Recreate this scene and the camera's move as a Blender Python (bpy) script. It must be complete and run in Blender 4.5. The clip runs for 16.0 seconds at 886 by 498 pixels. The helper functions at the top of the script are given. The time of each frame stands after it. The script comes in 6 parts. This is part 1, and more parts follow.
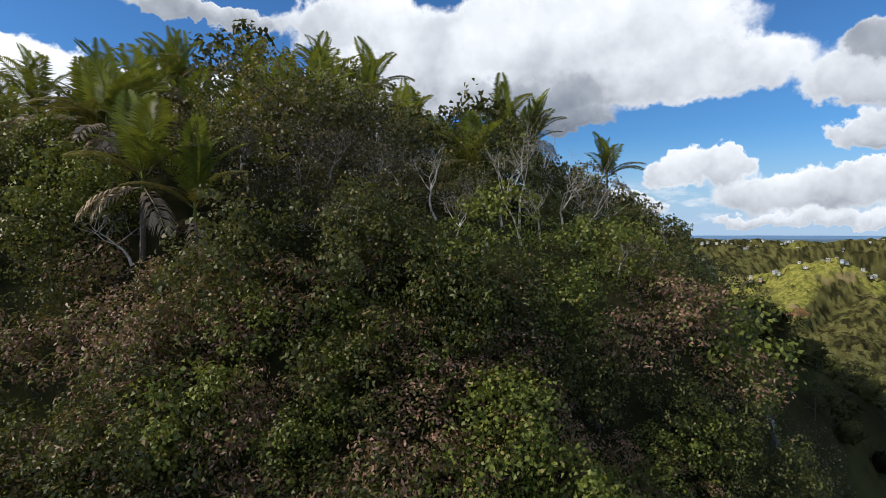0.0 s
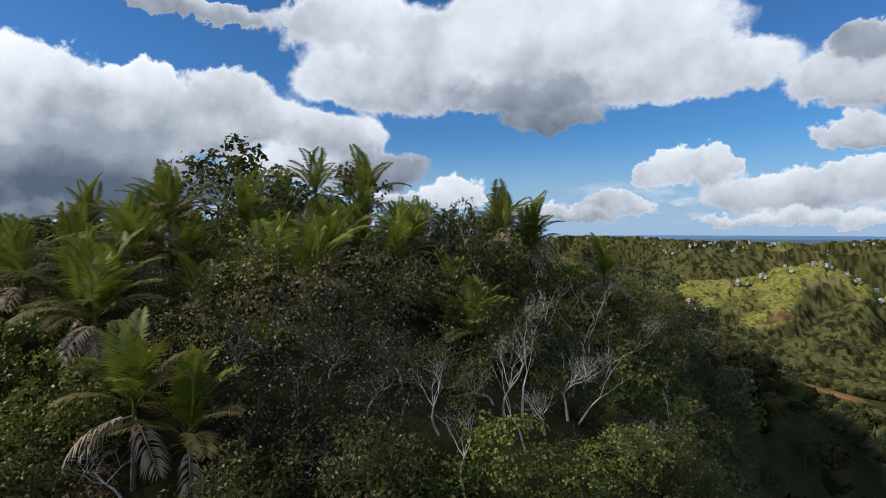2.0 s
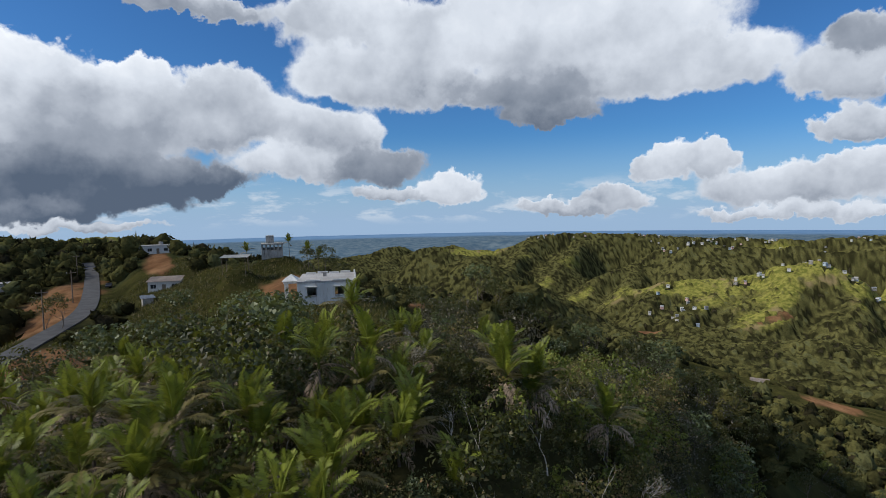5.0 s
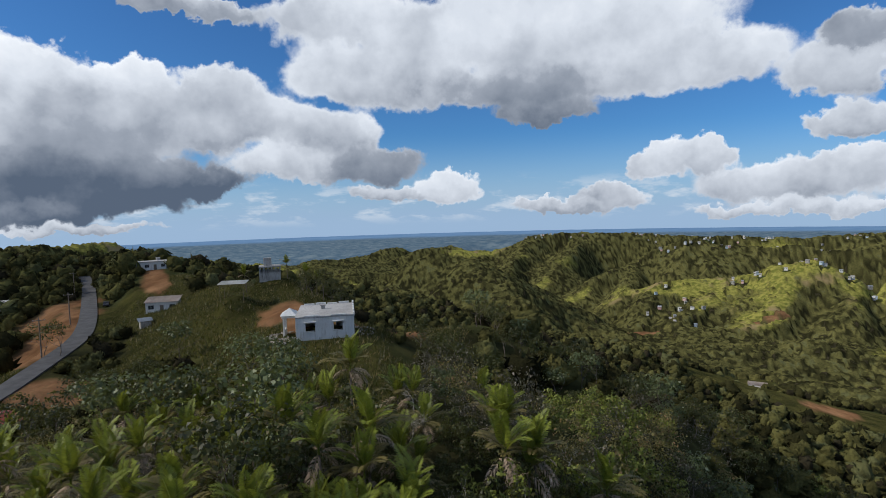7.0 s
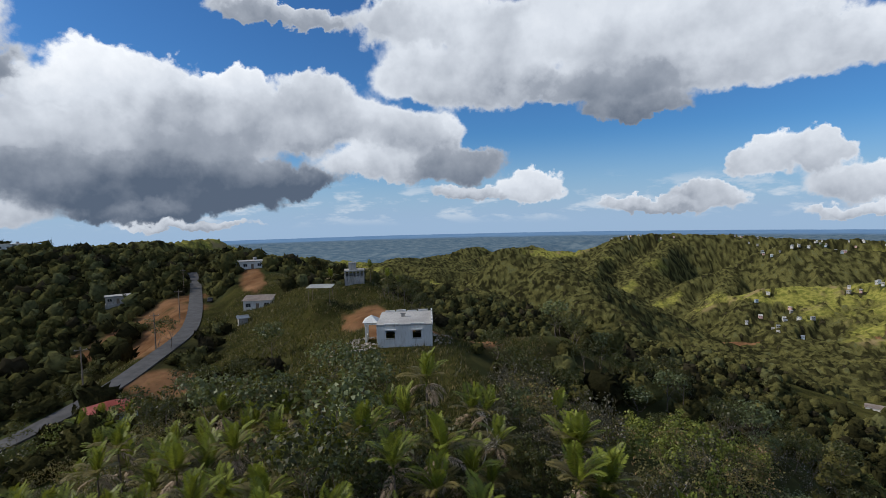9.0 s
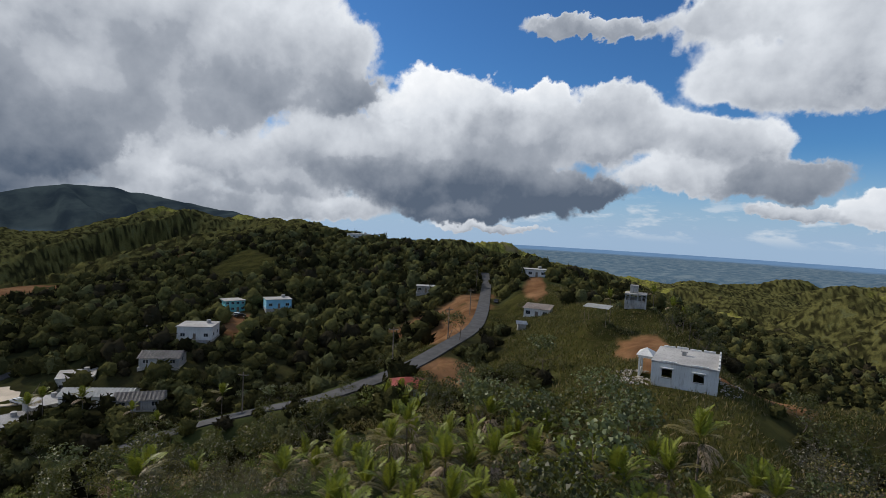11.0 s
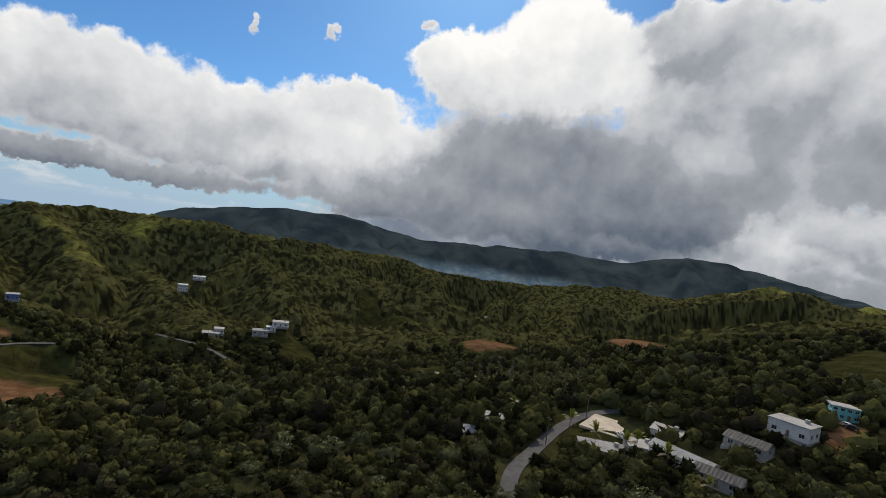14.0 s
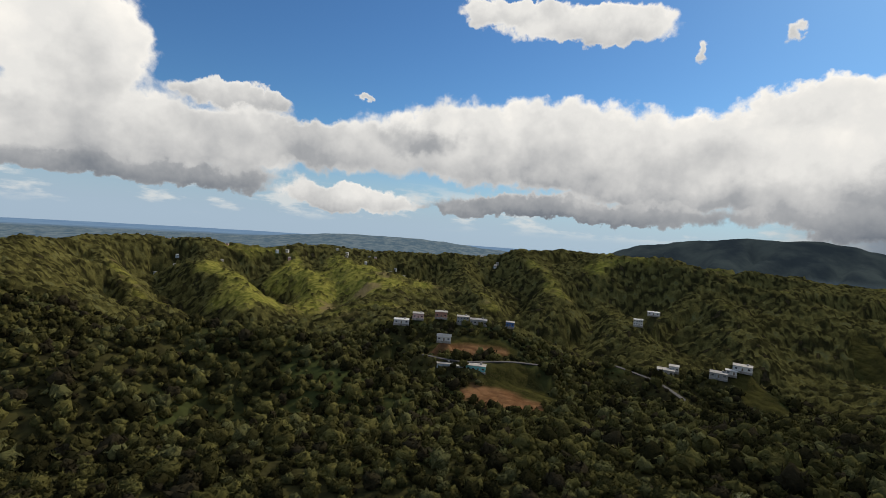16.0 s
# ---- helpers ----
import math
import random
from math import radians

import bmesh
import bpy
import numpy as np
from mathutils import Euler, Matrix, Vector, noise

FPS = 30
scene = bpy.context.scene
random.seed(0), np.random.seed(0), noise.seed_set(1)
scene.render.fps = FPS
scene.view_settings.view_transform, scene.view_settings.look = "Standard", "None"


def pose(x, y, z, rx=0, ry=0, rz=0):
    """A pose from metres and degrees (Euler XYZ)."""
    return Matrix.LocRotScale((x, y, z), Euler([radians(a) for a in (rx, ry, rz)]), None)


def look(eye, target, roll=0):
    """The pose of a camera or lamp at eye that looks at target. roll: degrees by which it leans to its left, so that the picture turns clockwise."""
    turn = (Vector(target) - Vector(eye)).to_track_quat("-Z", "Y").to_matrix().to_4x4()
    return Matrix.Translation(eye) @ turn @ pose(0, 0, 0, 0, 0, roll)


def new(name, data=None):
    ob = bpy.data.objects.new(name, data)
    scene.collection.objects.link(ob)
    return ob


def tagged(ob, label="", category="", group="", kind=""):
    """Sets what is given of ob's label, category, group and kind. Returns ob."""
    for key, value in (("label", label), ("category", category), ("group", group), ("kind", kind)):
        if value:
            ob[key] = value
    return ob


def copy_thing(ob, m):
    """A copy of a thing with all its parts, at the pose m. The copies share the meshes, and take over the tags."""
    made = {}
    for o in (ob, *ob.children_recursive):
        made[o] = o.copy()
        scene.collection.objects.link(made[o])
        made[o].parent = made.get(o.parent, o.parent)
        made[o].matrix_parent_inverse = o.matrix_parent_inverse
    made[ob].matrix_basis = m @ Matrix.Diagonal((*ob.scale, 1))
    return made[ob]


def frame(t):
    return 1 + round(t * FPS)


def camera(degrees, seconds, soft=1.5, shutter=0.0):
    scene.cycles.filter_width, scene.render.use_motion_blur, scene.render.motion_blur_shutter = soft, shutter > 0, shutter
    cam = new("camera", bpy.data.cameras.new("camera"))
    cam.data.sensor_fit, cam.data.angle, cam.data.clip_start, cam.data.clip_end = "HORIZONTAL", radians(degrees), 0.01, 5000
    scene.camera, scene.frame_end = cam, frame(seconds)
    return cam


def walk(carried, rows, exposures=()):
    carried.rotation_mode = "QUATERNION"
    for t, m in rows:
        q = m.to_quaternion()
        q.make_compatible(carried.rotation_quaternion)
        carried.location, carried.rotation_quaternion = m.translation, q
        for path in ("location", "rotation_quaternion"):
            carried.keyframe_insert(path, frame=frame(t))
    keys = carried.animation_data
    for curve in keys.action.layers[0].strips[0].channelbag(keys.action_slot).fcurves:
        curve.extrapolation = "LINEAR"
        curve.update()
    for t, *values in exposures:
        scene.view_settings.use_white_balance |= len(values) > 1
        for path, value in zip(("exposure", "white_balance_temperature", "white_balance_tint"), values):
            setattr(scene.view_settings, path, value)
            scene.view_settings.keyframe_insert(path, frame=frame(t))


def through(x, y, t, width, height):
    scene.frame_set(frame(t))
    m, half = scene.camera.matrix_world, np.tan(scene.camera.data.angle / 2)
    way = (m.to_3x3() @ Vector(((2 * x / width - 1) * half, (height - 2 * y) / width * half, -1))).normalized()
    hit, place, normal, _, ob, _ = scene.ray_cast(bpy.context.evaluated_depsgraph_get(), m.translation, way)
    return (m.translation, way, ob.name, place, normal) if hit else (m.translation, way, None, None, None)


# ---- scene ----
# ---------------------------------------------------------------- camera
cam = camera(80.8, 16.0, soft=0.8)
PATH = [
    (0, -0.918, -0.452, 0.493, 86.92, 0.92, 3.79),
    (0.5, -1.143, -0.230, 2.197, 87.25, 0.51, 3.27),
    (1, -1.173, -0.031, 3.952, 87.03, 0.77, 3.16),
    (1.5, -1.244, 0.268, 5.827, 86.88, 0.79, 2.95),
    (2, -1.313, 0.457, 7.808, 86.71, 0.71, 2.69),
    (2.5, -1.324, 0.582, 9.573, 86.69, 0.86, 2.48),
    (3, -1.417, 0.717, 11.616, 86.43, 0.83, 2.55),
    (3.5, -1.447, 0.926, 13.407, 86.40, 1.03, 2.52),
    (4, -1.453, 0.954, 15.105, 86.34, 1.12, 2.52),
    (6.5, -1.460, 1.440, 22.594, 86.09, 1.33, 2.21),
    (7, -1.390, 1.440, 23.600, 86.10, 1.63, 2.19),
    (7.5, -1.330, 1.400, 24.020, 86.19, 1.75, 2.94),
    (8, -1.220, 1.320, 24.420, 86.27, 1.66, 4.99),
    (10.5, -0.237, 1.180, 26.980, 86.31, -1.05, 30.85),
    (11, -0.041, 1.495, 27.134, 86.95, -2.88, 42.17),
    (11.5, 0.013, 1.794, 27.136, 87.61, -4.40, 55.35),
    (12, -0.097, 1.964, 26.821, 88.16, -7.39, 66.82),
    (12.5, -0.181, 2.224, 26.632, 88.51, -7.55, 75.13),
    (13, -0.128, 2.251, 26.709, 88.67, -9.38, 82.86),
    (13.5, -0.017, 2.318, 26.805, 88.73, -8.98, 92.50),
    (14, -0.072, 2.524, 26.869, 88.72, -8.70, 103.31),
    (14.5, -0.507, 2.678, 27.188, 88.44, -8.17, 114.57),
    (15, -1.132, 2.965, 27.401, 88.08, -7.18, 126.45),
    (15.5, -1.834, 3.671, 27.485, 87.58, -5.71, 138.90),
    (16, -2.558, 4.559, 27.623, 86.94, -4.32, 150.69),
]
walk(cam, [(t, pose(*p)) for t, *p in PATH], exposures=[(0.0, 0.32, 6400, 10), (1.0, 0.22, 6250, 10), (2.0, 0.08, 6150, 10), (4.0, 0.0, 6150, 10), (8.0, 0.0, 6150, 10), (10.5, 0.0, 6350, 10), (13.0, 0.0, 6550, 10), (16.0, 0.08, 7200, 10)])

# ---------------------------------------------------------------- sky
SUN_AZ, SUN_EL = 103.0, 36.0       # degrees to the left of +y, degrees up


def toward(az, el=0.0):
    a, e = radians(az), radians(el)
    return Vector((-math.sin(a) * math.cos(e), math.cos(a) * math.cos(e), math.sin(e)))


sun = new("sun", bpy.data.lights.new("sun", "SUN"))
sun.data.energy, sun.data.angle, sun.data.color = 3.1, radians(4.0), (1.0, 0.9, 0.74)
sun.matrix_world = look(toward(SUN_AZ, SUN_EL) * 300, (0, 0, 0))


class Net:
    """Short hand for shader nodes."""

    def __init__(self, tree):
        self.t = tree

    def node(self, kind, **inputs):
        n = self.t.nodes.new(kind)
        for k, v in inputs.items():
            k = int(k[1:]) if k[0] == "i" and k[1:].isdigit() else k.replace("_", " ")
            self.plug(n.inputs[k], v)
        return n

    def plug(self, sock, v):
        if isinstance(v, bpy.types.NodeSocket):
            self.t.links.new(v, sock)
        else:
            sock.default_value = v

    def math(self, op, a, b=0.0, c=None, clamp=False):
        n = self.t.nodes.new("ShaderNodeMath")
        n.operation, n.use_clamp = op, clamp
        for i, v in enumerate((a, b) if c is None else (a, b, c)):
            self.plug(n.inputs[i], v)
        return n.outputs[0]

    def vec(self, op, a, b=(0, 0, 0), c=None):
        n = self.t.nodes.new("ShaderNodeVectorMath")
        n.operation = op
        self.plug(n.inputs[0], a)
        self.plug(n.inputs[1], b)
        if c is not None:
            self.plug(n.inputs[2], c)
        return n.outputs["Value"] if op in ("LENGTH", "DOT_PRODUCT") else n.outputs[0]

    def noise(self, vector, scale, detail=4.0, rough=0.55, dist=0.0):
        n = self.t.nodes.new("ShaderNodeTexNoise")
        self.plug(n.inputs["Vector"], vector)
        for k, v in (("Scale", scale), ("Detail", detail), ("Roughness", rough), ("Distortion", dist)):
            n.inputs[k].default_value = v
        return n.outputs["Fac"]

    def ramp(self, fac, lo, hi, a=0.0, b=1.0, smooth=True):
        n = self.t.nodes.new("ShaderNodeMapRange")
        n.interpolation_type = "SMOOTHSTEP" if smooth else "LINEAR"
        for i, v in enumerate((fac, lo, hi, a, b)):
            self.plug(n.inputs[i], v)
        return n.outputs[0]

    def mix(self, fac, a, b):
        n = self.t.nodes.new("ShaderNodeMix")
        n.data_type = "RGBA"
        self.plug(n.inputs[0], fac)
        for s, v in ((n.inputs[6], a), (n.inputs[7], b)):
            self.plug(s, v if isinstance(v, bpy.types.NodeSocket) else (*v, 1.0))
        return n.outputs[2]


def build_sky():
    world = bpy.data.worlds.new("sky")
    scene.world = world
    world.use_nodes = True
    tree = world.node_tree
    tree.nodes.clear()
    n = Net(tree)
    out = tree.nodes.new("ShaderNodeOutputWorld")
    sky = tree.nodes.new("ShaderNodeTexSky")
    sky.sky_type, sky.sun_disc = "NISHITA", False
    sky.sun_elevation, sky.sun_rotation = radians(SUN_EL), radians(-SUN_AZ)
    sky.altitude, sky.air_density, sky.dust_density, sky.ozone_density = 500, 1.0, 0.6, 1.5
    blue = n.vec("MULTIPLY", sky.outputs[0], (SKY_STRENGTH * 0.36, SKY_STRENGTH * 0.7, SKY_STRENGTH * 1.06))
    way = tree.nodes.new("ShaderNodeTexCoord").outputs["Generated"]
    sep = n.node("ShaderNodeSeparateXYZ", Vector=way)
    az = n.math("MULTIPLY", n.math("ARCTAN2", n.math("MULTIPLY", sep.outputs[0], -1.0), sep.outputs[1]), 57.2958)
    az = n.math("ADD", az, n.math("MULTIPLY", n.math("LESS_THAN", az, -90.0), 360.0))
    el = n.math("MULTIPLY", n.math("ARCSINE", sep.outputs[2]), 57.2958)
    # billows: each cloud is a soft ellipse whose edge is broken up at three scales
    wob = n.node("ShaderNodeTexNoise", Vector=way, Scale=9.0, Detail=4.0, Roughness=0.6)
    wob2 = n.node("ShaderNodeTexNoise", Vector=way, Scale=34.0, Detail=4.0, Roughness=0.6)
    flat = n.node("ShaderNodeCombineXYZ", X=az, Y=el, Z=0.0).outputs[0]
    shift = n.vec("MULTIPLY", n.vec("SUBTRACT", wob.outputs["Color"], (0.5, 0.5, 0.5)), (6.0, 4.0, 0.0))
    shift2 = n.vec("MULTIPLY", n.vec("SUBTRACT", wob2.outputs["Color"], (0.5, 0.5, 0.5)), (2.6, 2.2, 0.0))
    place = n.vec("ADD", flat, n.vec("ADD", shift, shift2))
    rise = n.node("ShaderNodeSeparateXYZ", Vector=place).outputs[1]
    puff = n.noise(way, 12.0, 9.0, 0.56)
    soft_a, soft_b = n.noise(way, 8.0, 6.0, 0.52), n.noise(n.vec("ADD", way, (0.03, 0.006, -0.04)), 8.0, 6.0, 0.52)
    total, tone, climb = 0.0001, 0.0, 0.0
    for a, e, sa, se, grey, thin in ((*c, group is WISPS) for group in CLOUDS for c in group):
        d = n.vec("MULTIPLY_ADD", place, (1 / sa, 1 / se, 0), (-a / sa, -e / se, 0))
        k = math.log(min(3.0, max(0.5, 10.0 / (sa + se)))) - 4.7 * thin
        w = n.math("EXPONENT", n.math("MULTIPLY_ADD", n.vec("LENGTH", d), -6.0, 6.0 + k))
        total = n.math("ADD", w, total)
        tone = n.math("MULTIPLY_ADD", w, grey - 0.2 * e / se, tone)
        climb = n.math("MULTIPLY_ADD", w, 0.2 / se, climb)
    cover = n.math("DIVIDE", n.math("LOGARITHM", total, math.e), 6.0)
    body = n.math("DIVIDE", n.math("MULTIPLY_ADD", climb, rise, tone), total)
    dense = n.math("ADD", cover, n.math("MULTIPLY", n.math("SUBTRACT", puff, 0.5), 0.75))
    alpha = n.ramp(dense, -0.06, 0.13)
    # small far cloud banks low over the horizon
    band = n.node("ShaderNodeMapping", Vector=flat, Scale=(0.16, 0.55, 1.0)).outputs[0]
    small = n.noise(band, 1.0, 5.0, 0.6)
    lowband = n.math("MULTIPLY", n.ramp(el, -1.2, 0.4), n.ramp(el, 4.5, 1.5))
    alpha2 = n.math("MULTIPLY", n.ramp(small, 0.5, 0.64), n.math("MULTIPLY", lowband, 0.8))
    # light on the billows: brighter tops and edges, grey undersides
    relief = n.math("ADD", n.math("MULTIPLY", n.math("SUBTRACT", puff, 0.5), 0.22), n.math("MULTIPLY", n.math("SUBTRACT", soft_a, soft_b), 0.75))
    lit = n.math("ADD", n.math("SUBTRACT", body, 0.07), relief)
    lit = n.math("ADD", lit, n.math("MULTIPLY", n.ramp(dense, 0.28, 0.0), 0.16))
    col = n.mix(n.ramp(lit, 0.0, 0.55, smooth=False), (0.1, 0.13, 0.18), (0.37, 0.4, 0.45))
    col = n.mix(n.ramp(lit, 0.5, 0.9, smooth=False), col, (0.72, 0.75, 0.79))
    col = n.mix(n.ramp(lit, 0.92, 1.25, smooth=False), col, (0.96, 0.97, 0.98))
    air = n.mix(n.math("MULTIPLY", n.ramp(el, 9.0, -1.5), 0.85), blue, (0.37, 0.5, 0.68))
    air = n.mix(alpha2, air, (0.62, 0.68, 0.74))
    # rain veil under the dark clouds over the mountains
    veil = n.math("MULTIPLY", n.math("MULTIPLY", n.ramp(az, 64.0, 80.0), n.ramp(az, 122.0, 108.0)), n.ramp(el, 8.0, 3.0))
    air = n.mix(veil, air, n.mix(n.ramp(n.noise(way, 6.0, 5.0), 0.35, 0.65), (0.17, 0.21, 0.28), (0.32, 0.36, 0.42)))
    air = n.mix(alpha, air, col)
    s = n.node("ShaderNodeBackground", Color=air, Strength=1.0).outputs[0]
    tree.links.new(s, out.inputs[0])


SKY_STRENGTH = 0.09
# clouds: azimuth, elevation, half width, half height, how light
SEAWARD = [
    (39.3, 13.3, 3.1, 2.8, 0.97), (36.1, 9.1, 8.0, 4.2, 0.62), (31.7, 13.4, 2.2, 2.1, 0.9), (24.9, 12.2, 4.2, 2.5, 0.75), (37.8, 3.1, 10.3, 3.0, 0.12),
    (27.7, 4.0, 5.5, 1.3, 0.2), (40.7, 0.7, 4.6, 1.1, 0.12), (16.8, 5.6, 7.2, 2.1, 0.85), (10.2, 5.6, 6.6, 2.0, 0.36), (15.2, 8.6, 5.2, 2.6, 0.75),
    (20.5, 9.9, 3.3, 2.2, 0.7), (1.1, 2.9, 3.2, 1.6, 0.95), (7.9, 2.4, 3.7, 0.8, 0.7), (36.8, -0.7, 5.9, 0.5, 0.8),
]
OVERHEAD = [
    (-5.4, 18.8, 23.6, 4.7, 0.9), (8.1, 14.3, 11.3, 3.1, 0.8), (-21.0, 14.3, 11.2, 3.3, 0.83), (-5.2, 13.3, 13.0, 2.2, 0.52), (-8.8, 10.6, 5.6, 1.3, 0.36),
    (13.2, 20.3, 7.0, 2.8, 0.8), (27.3, 20.0, 7.0, 1.0, 0.6), (-34.6, 11.7, 3.5, 2.4, 0.75), (-36.4, 14.4, 2.2, 1.7, 0.5), (-35.0, 7.4, 2.5, 1.3, 0.75),
    (-20.8, 4.9, 2.5, 1.7, 0.92), (-25.0, 4.9, 2.0, 1.5, 0.85), (-31.5, 2.3, 8.4, 1.8, 0.75), (-34.7, 3.8, 3.2, 1.3, 0.9), (-31.5, -0.2, 9.0, 0.7, 0.8),
    (-16.1, 1.4, 3.3, 1.5, 0.75), (-11.0, 0.4, 5.3, 0.7, 0.75),
]
INLAND = [
    (75.0, 13.3, 15.0, 9.4, 0.62), (58.1, 17.1, 8.3, 4.7, 0.74), (79.5, 5.1, 7.5, 2.7, 0.28), (42.8, 13.4, 4.9, 2.5, 1.1), (47.6, 11.6, 2.3, 1.4, 1.0),
    (33.4, 12.9, 2.7, 1.6, 0.95), (66.3, 10.5, 3.4, 2.4, 0.5), (52.7, 12.8, 3.6, 2.2, 0.48), (50.7, 7.4, 13.4, 3.9, 0.68), (38.0, 4.1, 13.5, 2.8, 0.2),
    (26.0, 9.8, 5.5, 3.0, 0.7), (60.0, 3.5, 6.5, 2.2, 0.72), (72.1, 3.8, 3.0, 3.1, 0.82), (49.8, 5.1, 10.0, 2.4, 0.35), (64.5, 5.1, 7.0, 2.2, 0.62),
    (70.9, 3.0, 5.0, 1.6, 0.7), (64.0, 12.3, 6.5, 2.9, 0.55), (57.0, 0.8, 9.0, 1.6, 0.7), (70.0, 0.6, 9.0, 2.0, 0.6),
]
RAIN = [
    (94.8, 8.2, 14.8, 7.6, 0.38), (81.8, 6.4, 7.9, 3.9, 0.22), (93.8, 18.3, 10.0, 3.7, 1.15), (102.1, 16.6, 6.4, 3.1, 1.0), (62.7, 23.0, 9.9, 3.6, 0.98),
    (73.1, 17.0, 9.0, 8.5, 0.62), (117.2, 7.6, 10.4, 4.2, 0.92), (123.7, 9.2, 6.0, 2.8, 0.9), (80.8, 21.1, 3.5, 3.1, 0.6), (93.0, 21.8, 8.2, 4.6, 1.2),
    (104.7, 18.4, 5.1, 3.2, 1.1), (86.6, 4.4, 9.2, 3.1, 0.22), (98.0, 3.2, 12.0, 3.2, 0.3), (108.0, 5.0, 7.0, 3.6, 0.45), (78.8, 22.5, 6.5, 3.4, 0.65),
    (112.0, 2.6, 8.0, 1.8, 0.5), (88.0, 1.4, 10.0, 1.8, 0.22),
]
SOUTH = [
    (141.3, 9.0, 20.8, 5.0, 0.88), (153.0, 8.7, 5.4, 1.5, 0.55), (114.9, 8.8, 12.0, 3.5, 0.95), (136.5, 2.3, 17.3, 1.3, 0.5), (115.5, 12.1, 7.1, 3.2, 0.97),
    (186.7, 13.1, 7.6, 5.6, 0.97), (181.9, 6.1, 20.0, 3.8, 0.78), (182.6, 2.6, 17.0, 1.4, 0.42), (138.9, 6.4, 18.1, 2.8, 0.72), (125.2, 5.0, 15.6, 2.1, 0.66),
    (139.6, 1.5, 14.4, 0.8, 0.4), (161.3, 1.6, 6.7, 1.5, 0.85), (136.5, 20.5, 8.4, 1.9, 0.85), (143.9, 21.6, 5.7, 1.3, 0.8), (168.0, 7.0, 12.0, 3.0, 0.7),
    (173.1, 11.0, 5.0, 1.4, 0.75),
]
WISPS = [
    (126.0, 17.5, 1.6, 2.4, 0.8), (118.6, 18.8, 2.0, 1.7, 0.75), (159.6, 12.4, 1.6, 1.0, 0.6), (108.6, 21.5, 2.0, 1.4, 0.8),
]
# clouds out of view, added to raise the fill light from the sky
UNSEEN = [
    (-61.6, 15.2, 16.0, 7.0, 0.7), (262.2, 22.0, 25.0, 9.0, 0.7), (214.8, 13.8, 18.0, 7.0, 0.7), (20.0, 60.0, 60.0, 18.0, 0.8), (130.0, 50.0, 45.0, 12.0, 0.85),
    (210.0, 40.0, 40.0, 14.0, 0.8), (-50.0, 36.0, 30.0, 9.0, 0.75), (250.0, 60.0, 60.0, 16.0, 0.75), (60.0, 40.0, 26.0, 8.0, 0.85), (-27.8, 42.0, 26.0, 9.0, 0.75),
]
CLOUDS = (SEAWARD, OVERHEAD, INLAND, RAIN, SOUTH, WISPS, UNSEEN)
build_sky()

# ---------------------------------------------------------------- materials
MATS = {}


def material(name, make):
    if name not in MATS:
        m = bpy.data.materials.new(name)
        m.use_nodes = True
        m.node_tree.nodes.clear()
        make(Net(m.node_tree), m)
        MATS[name] = m
    return MATS[name]


def finish(n, shader):
    out = n.t.nodes.new("ShaderNodeOutputMaterial")
    n.t.links.new(shader, out.inputs["Surface"])


def position(n):
    return n.node("ShaderNodeNewGeometry").outputs["Position"]


def own(n):
    return n.node("ShaderNodeTexCoord").outputs["Object"]


def solid(name, colour, rough=0.8, grain=8.0, vary=0.25, bump=0.15, metal=0.0, stain=None):
    """A plain surface with wear at two scales."""
    def make(n, m):
        p = own(n)
        big, fine = n.noise(p, grain * 0.15, 4.0), n.noise(p, grain * 3.0, 5.0)
        dark = tuple(c * (1 - vary) for c in colour)
        light = tuple(min(1, c * (1 + vary * 0.6)) for c in colour)
        col = n.mix(n.ramp(n.math("ADD", n.math("MULTIPLY", big, 0.65), n.math("MULTIPLY", fine, 0.35)), 0.35, 0.65), dark, light)
        if stain:
            streak = n.noise(n.node("ShaderNodeMapping", Vector=p, Scale=(1.6, 1.6, 0.25)).outputs[0], 2.2, 5.0, 0.65)
            col = n.mix(n.ramp(streak, 0.5, 0.72), col, stain)
        b = n.node("ShaderNodeBump", Strength=bump, Distance=0.02, Height=fine).outputs[0]
        s = n.node("ShaderNodeBsdfPrincipled", Base_Color=col, Roughness=rough, Metallic=metal, Normal=b)
        finish(n, s.outputs[0])
    return material(name, make)


def leafy(name, dark, light, rough=0.5, through=0.24, dry=None, share=0.1):
    """Leaves: tint by plant and by leaf, some light let through."""
    def make(n, m):
        g = n.node("ShaderNodeNewGeometry")
        isl = g.outputs["Random Per Island"]
        obj = n.node("ShaderNodeObjectInfo").outputs["Random"]
        tint = n.node("ShaderNodeAttribute")
        tint.attribute_name = "tint"
        f = n.math("ADD", n.math("MULTIPLY", isl, 0.45), n.math("MULTIPLY", n.math("FRACT", n.math("ADD", obj, tint.outputs["Fac"])), 0.55))
        col = n.mix(f, dark, light)
        if dry:
            col = n.mix(n.math("GREATER_THAN", n.math("FRACT", n.math("MULTIPLY", isl, 7.31)), 1 - share), col, dry)
        a = n.node("ShaderNodeBsdfPrincipled", Base_Color=col, Roughness=rough)
        a.inputs["Specular IOR Level"].default_value = 0.3
        b = n.node("ShaderNodeBsdfTranslucent", Color=n.mix(0.5, col, (0.24, 0.25, 0.03))).outputs[0]
        finish(n, n.node("ShaderNodeMixShader", Fac=through, i1=a.outputs[0], i2=b).outputs[0])
    return material(name, make)


